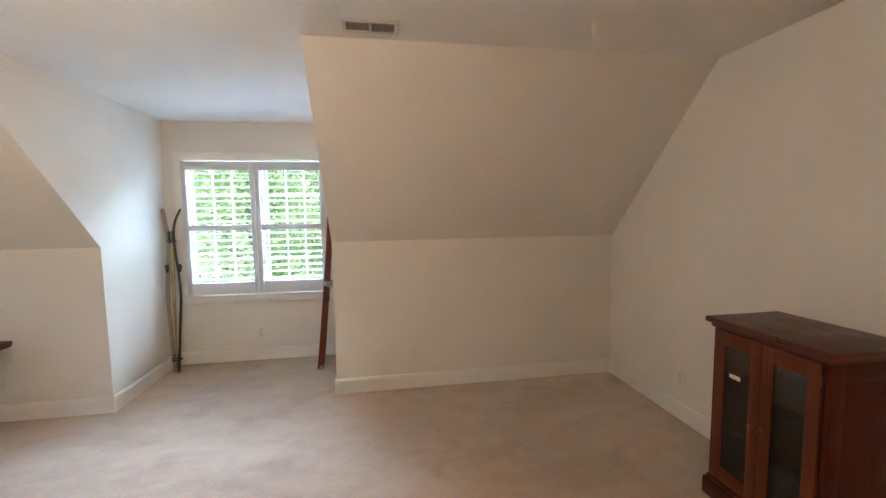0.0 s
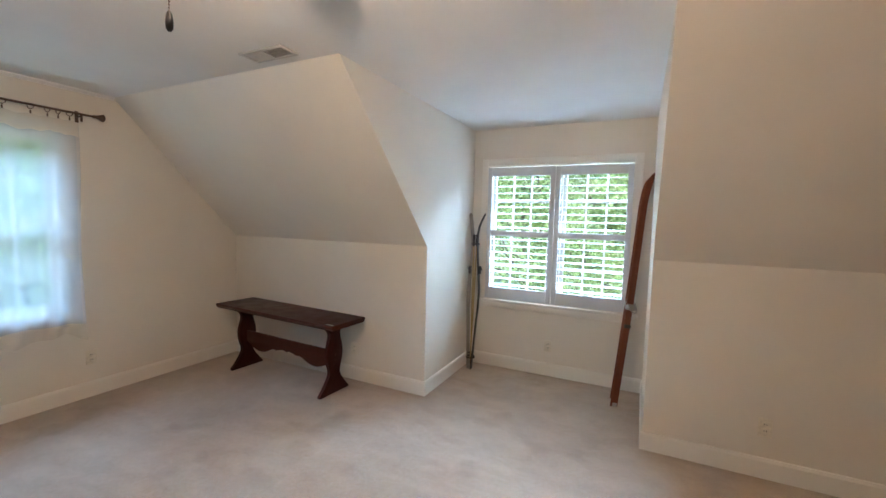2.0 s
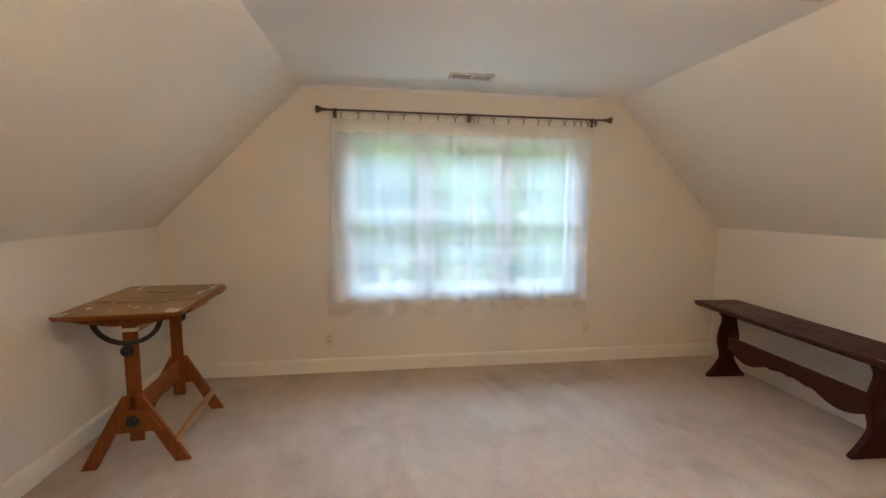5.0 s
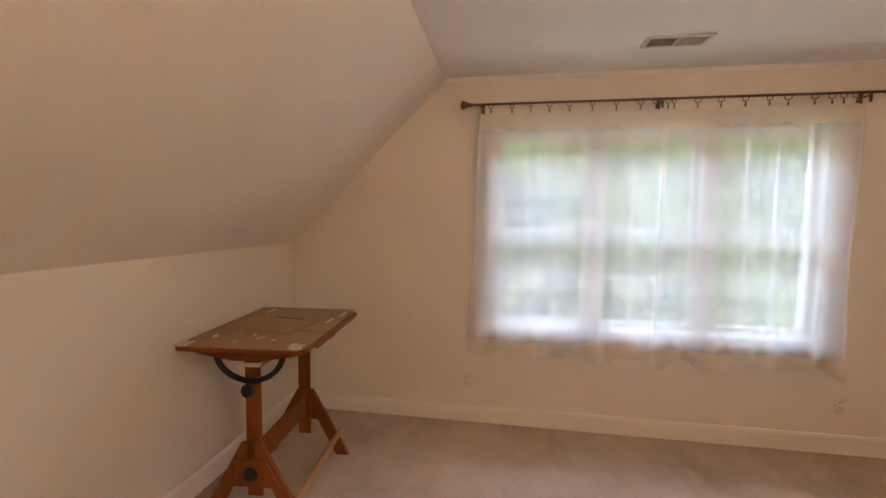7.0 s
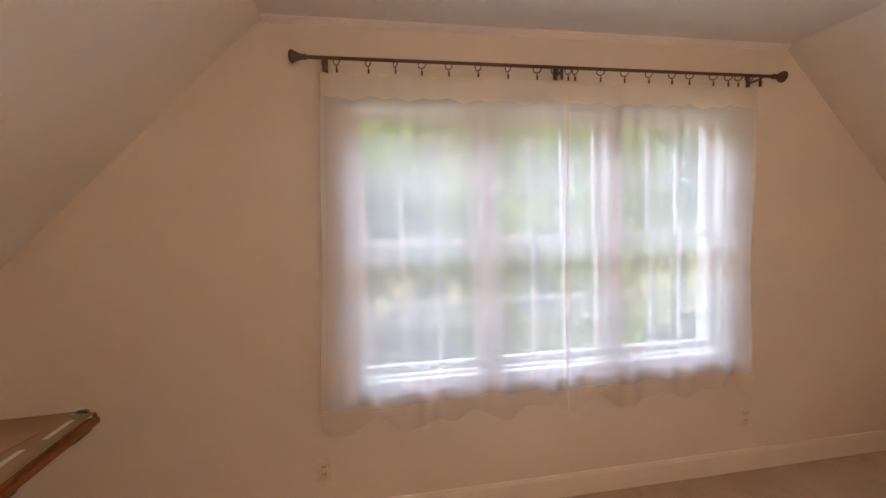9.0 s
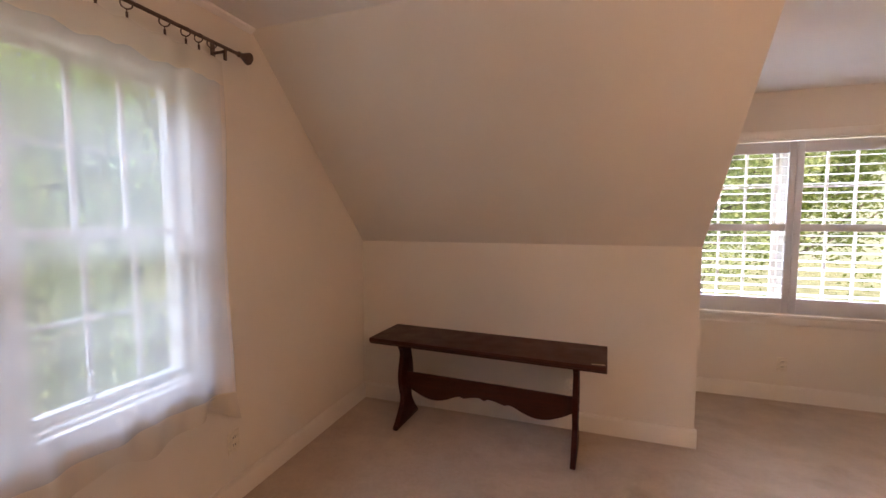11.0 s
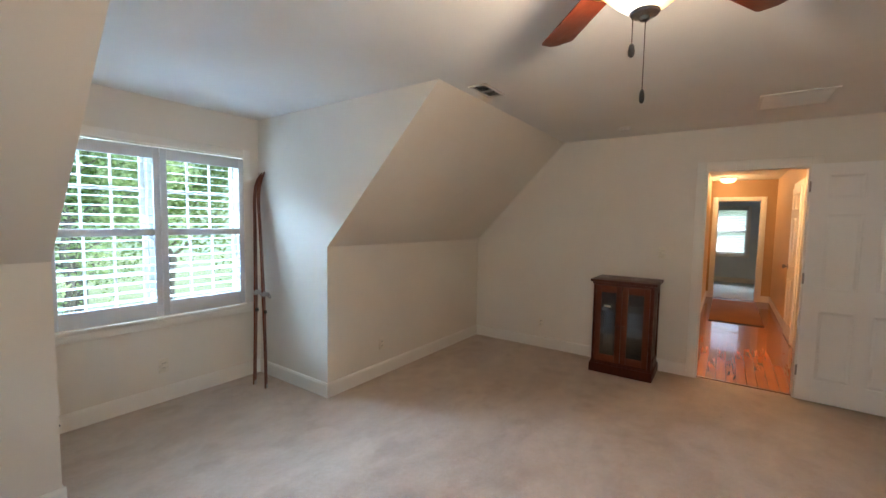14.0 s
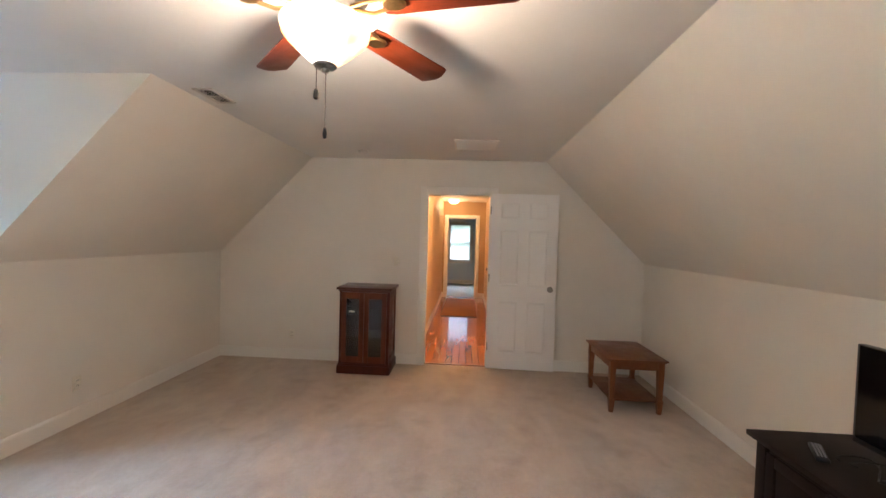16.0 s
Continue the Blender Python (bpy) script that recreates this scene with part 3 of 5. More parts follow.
structure("wall_far_room", boxes(((HX1 + T, FY0 - T, -0.1), (FX1, FY0, CEILZ)), ((HX1 + T, FY1, -0.1), (FX1, FY1 + T, CEILZ))), GREYW, "blue-grey side walls of the far room")
GY0, GY1, GZ0, GZ1 = 0.80, 1.49, 0.76, 1.97
structure("wall_far_room_east", boxes(((FX1, FY0 - T, -0.1), (FX1 + T, GY0, CEILZ)), ((FX1, GY1, -0.1), (FX1 + T, FY1 + T, CEILZ)), ((FX1, GY0, -0.1), (FX1 + T, GY1, GZ0)), ((FX1, GY0, GZ1), (FX1 + T, GY1, CEILZ))), GREYW, "blue-grey end wall of the far room")
window_3 = thing("window_3", "white double-hung window of the far room", "window")
window_3["kind"] = "structure"
window_surround(window_3, "x", FX1, -1, GY0, GY1, GZ0, GZ1)
sash_window(window_3, "x", FX1 + 0.05, GY0 + 0.012, GY1 - 0.012, GZ0 + 0.012, GZ1 - 0.012, 1, 1, out=1)
part("headrail", boxes(((FX1 + 0.006, GY0 + 0.014, GZ1 - 0.055), (FX1 + 0.044, GY1 - 0.014, GZ1 - 0.014)), bevel=0.003), TRIM, window_3)
slat_mesh = None
for k in range(26):
    if slat_mesh is None:
        ob = part("blind_slat", boxes(((-0.001, GY0 + 0.016, -0.021), (0.001, GY1 - 0.016, 0.021))), BLIND, window_3, "white blind slat")
        slat_mesh = ob.data
    else:
        ob = new("blind_slat", slat_mesh)
        ob.parent = window_3
        tagged(ob, "white blind slat")
    ob.matrix_basis = pose(FX1 + 0.026, 0, GZ0 + 0.075 + 0.042 * k, 0, 58)
part("bottom_bar", boxes(((FX1 + 0.014, GY0 + 0.015, GZ0 + 0.03), (FX1 + 0.038, GY1 - 0.015, GZ0 + 0.045)), bevel=0.003), TRIM, window_3)
for a, b, s in (((HX0, HY0), (HX1, HY0), (0, 1)), ((HX0, HY1), (HX1, HY1), (0, -1)), ((HX1, FD1 + 0.08), (HX1, HY1), (-1, 0)), ((HX1, HY0), (HX1, FD0 - 0.08), (-1, 0)), ((FX1, FY0), (FX1, FY1), (-1, 0))):
    baseboard(a, b, s)
structure("threshold", boxes(((XE + 0.03, DOOR0 + 0.016, -0.01), (XE + 0.07, DOOR1 - 0.016, 0.008)), bevel=0.003), OAK, "thin wooden threshold strip in the doorway")


def ceiling_dome(x, y, label):
    ob = thing("ceiling_light", label, "ceiling light", pose(x, y, CEILZ))
    bm = bmesh.new()
    lathe(bm, [(0.15, 0), (0.15, -0.018), (0.135, -0.022)], 28)
    part("base", bm, TRIM, ob)
    bm = bmesh.new()
    lathe(bm, [(0.132, -0.02), (0.130, -0.045), (0.105, -0.08), (0.06, -0.10), (0.012, -0.106)], 28)
    dome = part("shade", bm, DOME, ob, "lit frosted glass dome")
    dome.visible_shadow = False


ceiling_dome(7.75, 1.27, "lit frosted dome light on the hall ceiling")
ceiling_dome(4.0, 0.95, "lit frosted dome light on the hall ceiling near the doorway")

# ---- ceiling fixtures ----
def vent(name, m, w, h, label, slats=True, tilts=(-38, 58)):
    """A ceiling register, w by h, that hangs 8 mm below its origin; one half of its louvres turned open."""
    ob = thing(name, label, "ceiling vent", m)
    f = 0.022
    for a, b in (((-w / 2, -h / 2), (w / 2, -h / 2 + f)), ((-w / 2, h / 2 - f), (w / 2, h / 2)), ((-w / 2, -h / 2 + f), (-w / 2 + f, h / 2 - f)), ((w / 2 - f, -h / 2 + f), (w / 2, h / 2 - f))):
        part("frame", boxes(((*a, -0.009), (*b, 0)), bevel=0.002), VENTW if slats else TRIM, ob)
    part("backing", boxes(((-w / 2 + f, -h / 2 + f, -0.002), (w / 2 - f, h / 2 - f, 0))), DARK if slats else TRIM, ob)
    if slats:
        part("divider", boxes(((-0.006, -h / 2 + f, -0.009), (0.006, h / 2 - f, -0.001))), VENTW, ob)
        n = 9
        for half in (-1, 1):
            me = None
            for k in range(n):
                y = -h / 2 + f + (h - 2 * f) * (k + 0.5) / n
                if me is None:
                    s = part("slat", boxes(((0.006, -0.0038, -0.0005), (w / 2 - f, 0.0038, 0.0005))), VENTW, ob)
                    me = s.data
                else:
                    s = new("slat", me)
                    s.parent = ob
                s.matrix_basis = Matrix.Translation((0 if half > 0 else -w / 2 + f - 0.006, y, -0.005)) @ pose(0, 0, 0, tilts[half > 0])
    else:
        n = 16
        me = None
        for k in range(n):
            y = -h / 2 + f + (h - 2 * f) * (k + 0.5) / n
            if me is None:
                s = part("slat", boxes(((-w / 2 + f, -0.007, -0.0006), (w / 2 - f, 0.007, 0.0006))), TRIM, ob)
                me = s.data
            else:
                s = new("slat", me)
                s.parent = ob
            s.matrix_basis = Matrix.Translation((0, y, -0.006)) @ pose(0, 0, 0, 28)
    return ob


vent("ceiling_vent", pose(0.75, 2.655, CEILZ - 0.001, 0, 0, 180), 0.28, 0.135, "off-white metal ceiling register by the top of the slope", tilts=(-38, -38))
vent("ceiling_vent", pose(-1.66, 2.655, CEILZ - 0.001, 0, 0, 0), 0.33, 0.14, "off-white metal ceiling register by the dormer corner")
vent("ceiling_vent", pose(-3.17, 1.36, CEILZ - 0.001, 0, 0, -90), 0.33, 0.14, "off-white metal ceiling register above the curtained window", tilts=(58, -38))
vent("return_vent", pose(2.07, 0.88, CEILZ - 0.001, 0, 0, 90), 0.42, 0.42, "large off-white return air grille on the ceiling", slats=False)

smoke = thing("smoke_detector", "small round white smoke detector on the ceiling", "smoke detector", pose(2.43, 2.08, CEILZ))
bm = bmesh.new()
lathe(bm, [(0.055, 0), (0.055, -0.012), (0.048, -0.026), (0.030, -0.031), (0.004, -0.031)], 24)
part("housing", bm, WHITEP, smoke)

# ---- ceiling fan ----
FX, FY = -0.526, 1.446
fan = thing("ceiling_fan", "ceiling fan with five reddish wooden blades and a lit glass bowl", "ceiling fan", pose(FX, FY, CEILZ))
bm = bmesh.new()
lathe(bm, [(0.085, 0), (0.09, -0.02), (0.135, -0.035), (0.145, -0.06), (0.14, -0.095), (0.10, -0.115), (0.095, -0.135), (0.10, -0.160), (0.085, -0.175)], 32)
part("motor_housing", bm, NICKEL, fan, "brushed metal motor housing")
for k in range(5):
    a = -30.5 + 72 * k
    m = pose(0, 0, -0.150, 0, 0, a)
    bm = bmesh.new()
    for s in (-1, 1):
        tube(bm, [(0.10, 0.012 * s, 0), (0.16, 0.035 * s, -0.006), (0.215, 0.03 * s, 0.0), (0.25, 0.012 * s, 0.002)], 0.007, 6)
    lathe(bm, [(0.003, -0.008), (0.034, -0.007), (0.042, 0.0), (0.034, 0.004)], 18, (0.245, 0, -0.002))
    iron = part("blade_iron", bm, BRASS, fan, "brass-toned blade bracket")
    iron.matrix_basis = m
    bm = bmesh.new()
    pts = [(0.20, -0.048), (0.24, -0.056), (0.628, -0.070), (0.642, -0.066), (0.672, -0.020), (0.674, 0.0), (0.672, 0.020), (0.642, 0.066), (0.628, 0.070), (0.24, 0.056), (0.20, 0.048)]
    prism(bm, pts, "z", 0.004, 0.010, 0.0015)
    blade = part("blade", bm, BLADE, fan, "reddish-brown wooden fan blade")
    blade.matrix_basis = m @ pose(0, 0, 0, -11)
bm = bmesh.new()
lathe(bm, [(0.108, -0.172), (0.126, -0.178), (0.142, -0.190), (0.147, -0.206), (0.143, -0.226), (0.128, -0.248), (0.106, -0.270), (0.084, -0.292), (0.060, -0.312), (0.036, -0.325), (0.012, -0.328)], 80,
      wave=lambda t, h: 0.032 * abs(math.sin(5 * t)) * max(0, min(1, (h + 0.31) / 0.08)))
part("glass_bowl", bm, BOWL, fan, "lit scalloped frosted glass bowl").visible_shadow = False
bm = bmesh.new()
lathe(bm, [(0.034, -0.326), (0.040, -0.330), (0.036, -0.337), (0.014, -0.342), (0.012, -0.352), (0.003, -0.356)], 24)
part("finial", bm, NICKEL, fan, "brushed metal finial")
for x, y, z, r in ((0.0, -0.003, -0.560, 0.0085), (0.0, 0.030, -0.428, 0.011)):
    bm = bmesh.new()
    n = int((-0.335 - z) / 0.006)
    for k in range(n):
        bmesh.ops.create_icosphere(bm, subdivisions=1, radius=0.0021, matrix=Matrix.Translation((x, y, -0.335 - 0.006 * k)))
    tube(bm, [(x, y, -0.33), (x, y, z + 0.02)], 0.0008, 5)
    part("pull_chain", bm, BRONZE, fan, "beaded pull chain")
    bm = bmesh.new()
    lathe(bm, [(0.003, 0.020), (r * 0.65, 0.015), (r * 0.85, 0.0), (r * 0.75, -0.012), (0.003, -0.017)], 14, (x, y, z))
    part("pull_knob", bm, BLACKP, fan, "small turned pull knob")

# ---- outlets and plates ----
def outlet(m, label, switch=False):
    ob = thing("wall_switch" if switch else "wall_outlet", label, "wall switch" if switch else "wall outlet", m)
    part("cover_plate", boxes(((-0.035, -0.006, -0.057), (0.035, 0, 0.057)), bevel=0.002), PLATE, ob)
    if switch:
        part("toggle", boxes(((-0.005, -0.014, -0.010), (0.005, -0.006, 0.010)), bevel=0.001), PLATE, ob)
    else:
        for z in (-0.02, 0.02):
            bm = bmesh.new()
            lathe(bm, [(0.0165, -0.006), (0.0165, -0.0078), (0.0155, -0.0085)], 18, (0, 0, z), "y")
            s = part("receptacle", bm, PLATE, ob)
            for x in (-0.006, 0.006):
                part("slot", boxes(((x - 0.0012, -0.0092, z - 0.002), (x + 0.0012, -0.0086, z + 0.008))), DARK, s)
    return ob


for x, y, z, a, what in ((1.04, YN, 0.31, 0, "beside the dormer"), (-2.02, YN, 0.29, 0, "behind the bench"), (-0.45, DY, 0.295, 0, "under the dormer window"),
                         (XW, 0.23, 0.305, 90, "below the curtain"), (XW, 2.60, 0.32, 90, "below the curtain end"), (XE, 3.02, 0.30, -90, "beside the glazed cabinet")):
    outlet(pose(x, y, z, 0, 0, a), f"cream electrical outlet on the wall {what}")

outlet(pose(XE, 1.76, 1.22, 0, 0, -90), "cream light switch on the wall beside the doorway", True)

bm = bmesh.new()
prism(bm, [(XW, CEILZ), (XW + 0.034, CEILZ), (XW + 0.030, CEILZ - 0.008), (XW + 0.012, CEILZ - 0.018), (XW, CEILZ - 0.024)], "y", BS, BN)
structure("trim", bm, DOORW, "thin white bead along the ceiling edge")

# ---- trestle bench ----
def bench():
    ob = thing("trestle_bench", "long dark mahogany trestle bench with carved stretcher along the low wall", "bench", pose(-2.56, 3.632, 0, 0, 0, -3.2))
    bm = bmesh.new()
    prism(bm, [(-0.185, 0.598), (0.185, 0.598), (0.188, 0.608), (0.196, 0.612), (0.203, 0.620), (0.203, 0.634), (0.199, 0.640), (-0.199, 0.640), (-0.203, 0.634), (-0.203, 0.620), (-0.196, 0.612), (-0.188, 0.608)], "x", -0.765, 0.742, 0.003)
    part("top", bm, MAHOG, ob, "polished dark mahogany top with moulded edge")
    half = [(0.165, 0.0), (0.172, 0.016), (0.150, 0.030), (0.128, 0.060), (0.098, 0.095), (0.078, 0.130), (0.062, 0.158), (0.054, 0.180), (0.062, 0.196), (0.058, 0.212), (0.074, 0.250), (0.088, 0.300), (0.093, 0.345), (0.088, 0.395), (0.074, 0.440), (0.062, 0.480), (0.056, 0.510), (0.064, 0.535), (0.085, 0.552), (0.080, 0.565), (0.120, 0.582), (0.125, 0.597)]
    for x in (-0.590, 0.572):
        bm = bmesh.new()
        prism(bm, half + [(-u, v) for u, v in half[::-1]], "x", x - 0.016, x + 0.016, 0.003)
        part("leg", bm, MAHOGZ, ob, "carved vase-shaped trestle leg")
    top = 0.362
    low = []
    for i in range(41):
        u = -1 + i / 20
        x = u * 0.565 - 0.009
        a = abs(u)
        z = 0.262 - 0.075 * math.sin(math.pi * min(1, (1 - a) / 0.72)) ** 1.0 if a > 0.28 else 0.230 + 0.03 * math.cos(a / 0.28 * math.pi / 2)
        if 0.26 < a < 0.36:
            z -= 0.012 * (1 - abs(a - 0.31) / 0.05)
        if a < 0.04:
            z -= 0.018
        low.append((x, z))
    bm = bmesh.new()
    prism(bm, low + [(0.556, top), (-0.574, top)], "y", -0.011, 0.011, 0.002)
    part("stretcher", bm, MAHOG, ob, "scalloped stretcher board")
    for x in (-0.608, 0.590):
        bm = bmesh.new()
        for z in (0.29, 0.335):
            lathe(bm, [(0.008, -0.003), (0.008, 0.002), (0.004, 0.004)], 10, (x, 0, z), "x")
        part("peg", bm, MAHOG, ob)
    return ob


bench()
strip = thing("price_sticker", "small torn white paper strip on the bench edge", "paper strip", pose(-1.875, 3.422, 0.6412, 0, 0, 3))
part("paper", boxes(((-0.035, -0.006, 0), (0.035, 0.006, 0.0008))), TAPE, strip)

# ---- skis in the dormer corner ----
def ski(foot, top, turn, label):
    """A wooden ski that stands on its tail at foot and leans so that its shovel comes to top."""
    foot, top = Vector(foot), Vector(top)
    d = (top - foot).normalized()
    L = (top - foot).length
    z = d
    y = Vector((math.cos(turn), math.sin(turn), 0))
    y = (y - y.dot(z) * z).normalized()
    x = y.cross(z)
    m = Matrix.Translation(foot) @ Matrix((x, y, z)).transposed().to_4x4()
    ob = thing("ski", label, "ski", m, "pair of wooden skis")
    bm = bmesh.new()
    n = 28
    prev = None
    for i in range(n + 1):
        s = i / n
        h = L * s
        w = 0.034 + 0.003 * abs(s - 0.4) * 2
        if s > 0.95:
            w *= max(0.12, 1 - ((s - 0.95) / 0.05) ** 2)
        t = 0.006 + 0.008 * math.exp(-((s - 0.42) / 0.2) ** 2)
        curve = 0.05 * max(0, (s - 0.82) / 0.18) ** 2.2 + 0.025 * max(0, (s - 0.94) / 0.06) ** 1.5 + 0.012 * math.sin(math.pi * s)
        ring = [bm.verts.new(p) for p in ((-w, curve - t / 2, h), (w, curve - t / 2, h), (w * 0.9, curve + t / 2, h), (-w * 0.9, curve + t / 2, h))]
        if prev:
            for k in range(4):
                bm.faces.new((prev[k], prev[(k + 1) % 4], ring[(k + 1) % 4], ring[k]))
        else:
            bm.faces.new(ring[::-1])
        prev = ring
    bm.faces.new(prev)
    part("ski_body", bm, SKIW, ob, "varnished red-brown wooden ski")
    c = 0.012 * math.sin(math.pi * 0.42)
    bm = bmesh.new()
    box(bm, (-0.036, c + 0.007, 0.80), (0.036, c + 0.016, 0.85), 0.002)
    for s in (-1, 1):
        box(bm, (s * 0.038 - 0.003, c - 0.004, 0.805), (s * 0.038 + 0.003, c + 0.040, 0.84), 0.003)
    tube(bm, [(-0.038, c + 0.032, 0.835), (-0.034, c + 0.052, 0.80), (-0.012, c + 0.060, 0.785), (0.012, c + 0.060, 0.785), (0.034, c + 0.052, 0.80), (0.038, c + 0.032, 0.835)], 0.0045, 6)
    part("binding", bm, NICKEL, ob, "metal toe binding")
    part("strap", boxes(((-0.030, c + 0.004, 0.650), (0.030, c + 0.016, 0.680)), bevel=0.002), LEATHER, ob, "black leather strap")
    part("tail_cap", boxes(((-0.020, -0.009, 0.0), (0.020, 0.010, 0.030)), bevel=0.001), NICKEL, ob)
    return ob


ski((0.175, 4.66, 0.006), (0.325, 4.888, 1.925), radians(-50), "varnished red-brown wooden ski leaning in the dormer corner")
ski((0.185, 4.495, 0.006), (0.335, 4.858, 1.930), radians(-48), "varnished wooden ski with metal tail cap leaning on the dormer wall")

# ---- ski poles and a black ski opposite ----
def pole(foot, top, label, flip):
    foot, top = Vector(foot), Vector(top)
    z = (top - foot).normalized()
    x = z.orthogonal().normalized()
    m = Matrix.Translation(foot) @ Matrix((x, z.cross(x), z)).transposed().to_4x4()
    L = (top - foot).length
    ob = thing("ski_pole", label, "ski pole", m, "pair of bamboo ski poles")
    bm = bmesh.new()
    hs = [0.10, 0.3, 0.5, 0.7, 0.9, 1.1, L - 0.10]
    tube(bm, [(0, 0, h) for h in hs], [0.006, 0.0075, 0.008, 0.0085, 0.009, 0.009, 0.009], 10)
    for h in hs[1:-1]:
        lathe(bm, [(0.009, h - 0.004), (0.011, h), (0.009, h + 0.004)], 10)
    part("shaft", bm, BAMBOO, ob, "pale bamboo shaft")
    g0, g1 = (L - 0.12, L)
    bm = bmesh.new()
    lathe(bm, [(0.009, g0), (0.014, g0 + 0.02), (0.013, g1 - 0.02), (0.016, g1 - 0.006), (0.008, g1)], 12)
    part("grip", bm, LEATHER, ob, "dark leather grip")
    bm = bmesh.new()
    tube(bm, [(0, 0, 0), (0, 0, 0.11)], [0.003, 0.007], 8)
    part("tip", bm, BRONZE, ob)
    bm = bmesh.new()
    ring = [(0.034 * math.cos(t * math.pi / 10), 0.034 * math.sin(t * math.pi / 10), 0.15) for t in range(21)]
    tube(bm, ring, 0.0045, 6)
    for t in range(4):
        tube(bm, [(0, 0, 0.16), (0.034 * math.cos(t * math.pi / 2), 0.034 * math.sin(t * math.pi / 2), 0.15)], 0.003, 5)
    part("basket", bm, LEATHER, ob, "round dark pole basket")
    return ob


pole((-1.158, 4.665, 0.0), (-1.212, 4.800, 1.36), "bamboo ski pole with dark basket leaning on the dormer wall", 0)
pole((-1.178, 4.700, 0.02), (-1.184, 4.815, 1.36), "bamboo ski pole leaning against its mate in the dormer corner", 1)


def narrow_ski(track, across, thick, mat, label, binding):
    """A narrow ski bowed along track, half its width in the direction across; binding: which way it stands proud."""
    ob = thing("cross_country_ski", label, "ski", pose(*track[0]), "pair of narrow skis")
    base = Vector(track[0])
    across = Vector(across)
    bm = bmesh.new()
    prev = None
    n = 28
    for i in range(n + 1):
        u = i / n * (len(track) - 1)
        k = min(int(u), len(track) - 2)
        p0, p1, p2, p3 = (Vector(track[max(0, min(len(track) - 1, k + q))]) for q in (-1, 0, 1, 2))
        f = u - k
        p = 0.5 * (2 * p1 + (p2 - p0) * f + (2 * p0 - 5 * p1 + 4 * p2 - p3) * f * f + (3 * p1 - p0 - 3 * p2 + p3) * f ** 3) - base
        w = across * (0.4 if i == n else 1.0)
        t = Vector(binding) * thick
        ring = [bm.verts.new(q) for q in (p - w - t, p + w - t, p + w + t, p - w + t)]
        if prev:
            for q in range(4):
                bm.faces.new((prev[q], prev[(q + 1) % 4], ring[(q + 1) % 4], ring[q]))
        else:
            bm.faces.new(ring[::-1])
        prev = ring
        if abs(i - n // 2) < 1:
            middle = p
    bm.faces.new(prev)
    bmesh.ops.recalc_face_normals(bm, faces=bm.faces[:])
    part("ski_body", bm, mat, ob)
    d = Vector(binding)
    bm = bmesh.new()
    a, b = middle - across * 0.9 - Vector((0, 0, 0.05)), middle + across * 0.9 + d * 0.028 + Vector((0, 0, 0.03))
    box(bm, [min(p, q) for p, q in zip(a, b)], [max(p, q) for p, q in zip(a, b)], 0.004)
    tube(bm, [middle + d * 0.022 - across * 1.1 + Vector((0, 0, 0.012)), middle + d * 0.040 + Vector((0, 0, -0.006)), middle + d * 0.022 + across * 1.1 + Vector((0, 0, 0.012))], 0.005, 6)
    part("binding", bm, BLACKP, ob, "black toe binding")
    return ob


GREYSKI = plain("grey_ski_base", (0.30, 0.27, 0.23), 0.5)
narrow_ski(((-1.165, 4.700, 0.004), (-1.150, 4.745, 0.40), (-1.140, 4.790, 0.78), (-1.178, 4.815, 1.22), (-1.172, 4.825, 1.42), (-1.110, 4.835, 1.575)), (0, 0.020, 0), 0.004, BLACKP,
           "narrow black ski with a curved tip, leaning in the dormer corner", (1, 0, 0))
narrow_ski(((-1.190, 4.690, 0.004), (-1.220, 4.730, 0.40), (-1.245, 4.770, 0.78), (-1.225, 4.810, 1.22), (-1.243, 4.815, 1.42), (-1.252, 4.790, 1.575)), (0.017, 0, 0), 0.004, GREYSKI,
           "narrow ski with its grey base turned out, tied to its mate", (-0.25, -0.97, 0))
for z, x, y in ((1.265, -1.198, 4.805), (0.125, -1.176, 4.705)):
    tie = thing("ski_tie", "dark rubber strap round the narrow skis and poles", "strap", pose(x, y, z))
    bm = bmesh.new()
    tube(bm, [(0.040 * math.cos(k * math.pi / 8), 0.034 * math.sin(k * math.pi / 8), 0) for k in range(17)], 0.007, 6)
    part("loop", bm, LEATHER, tie)

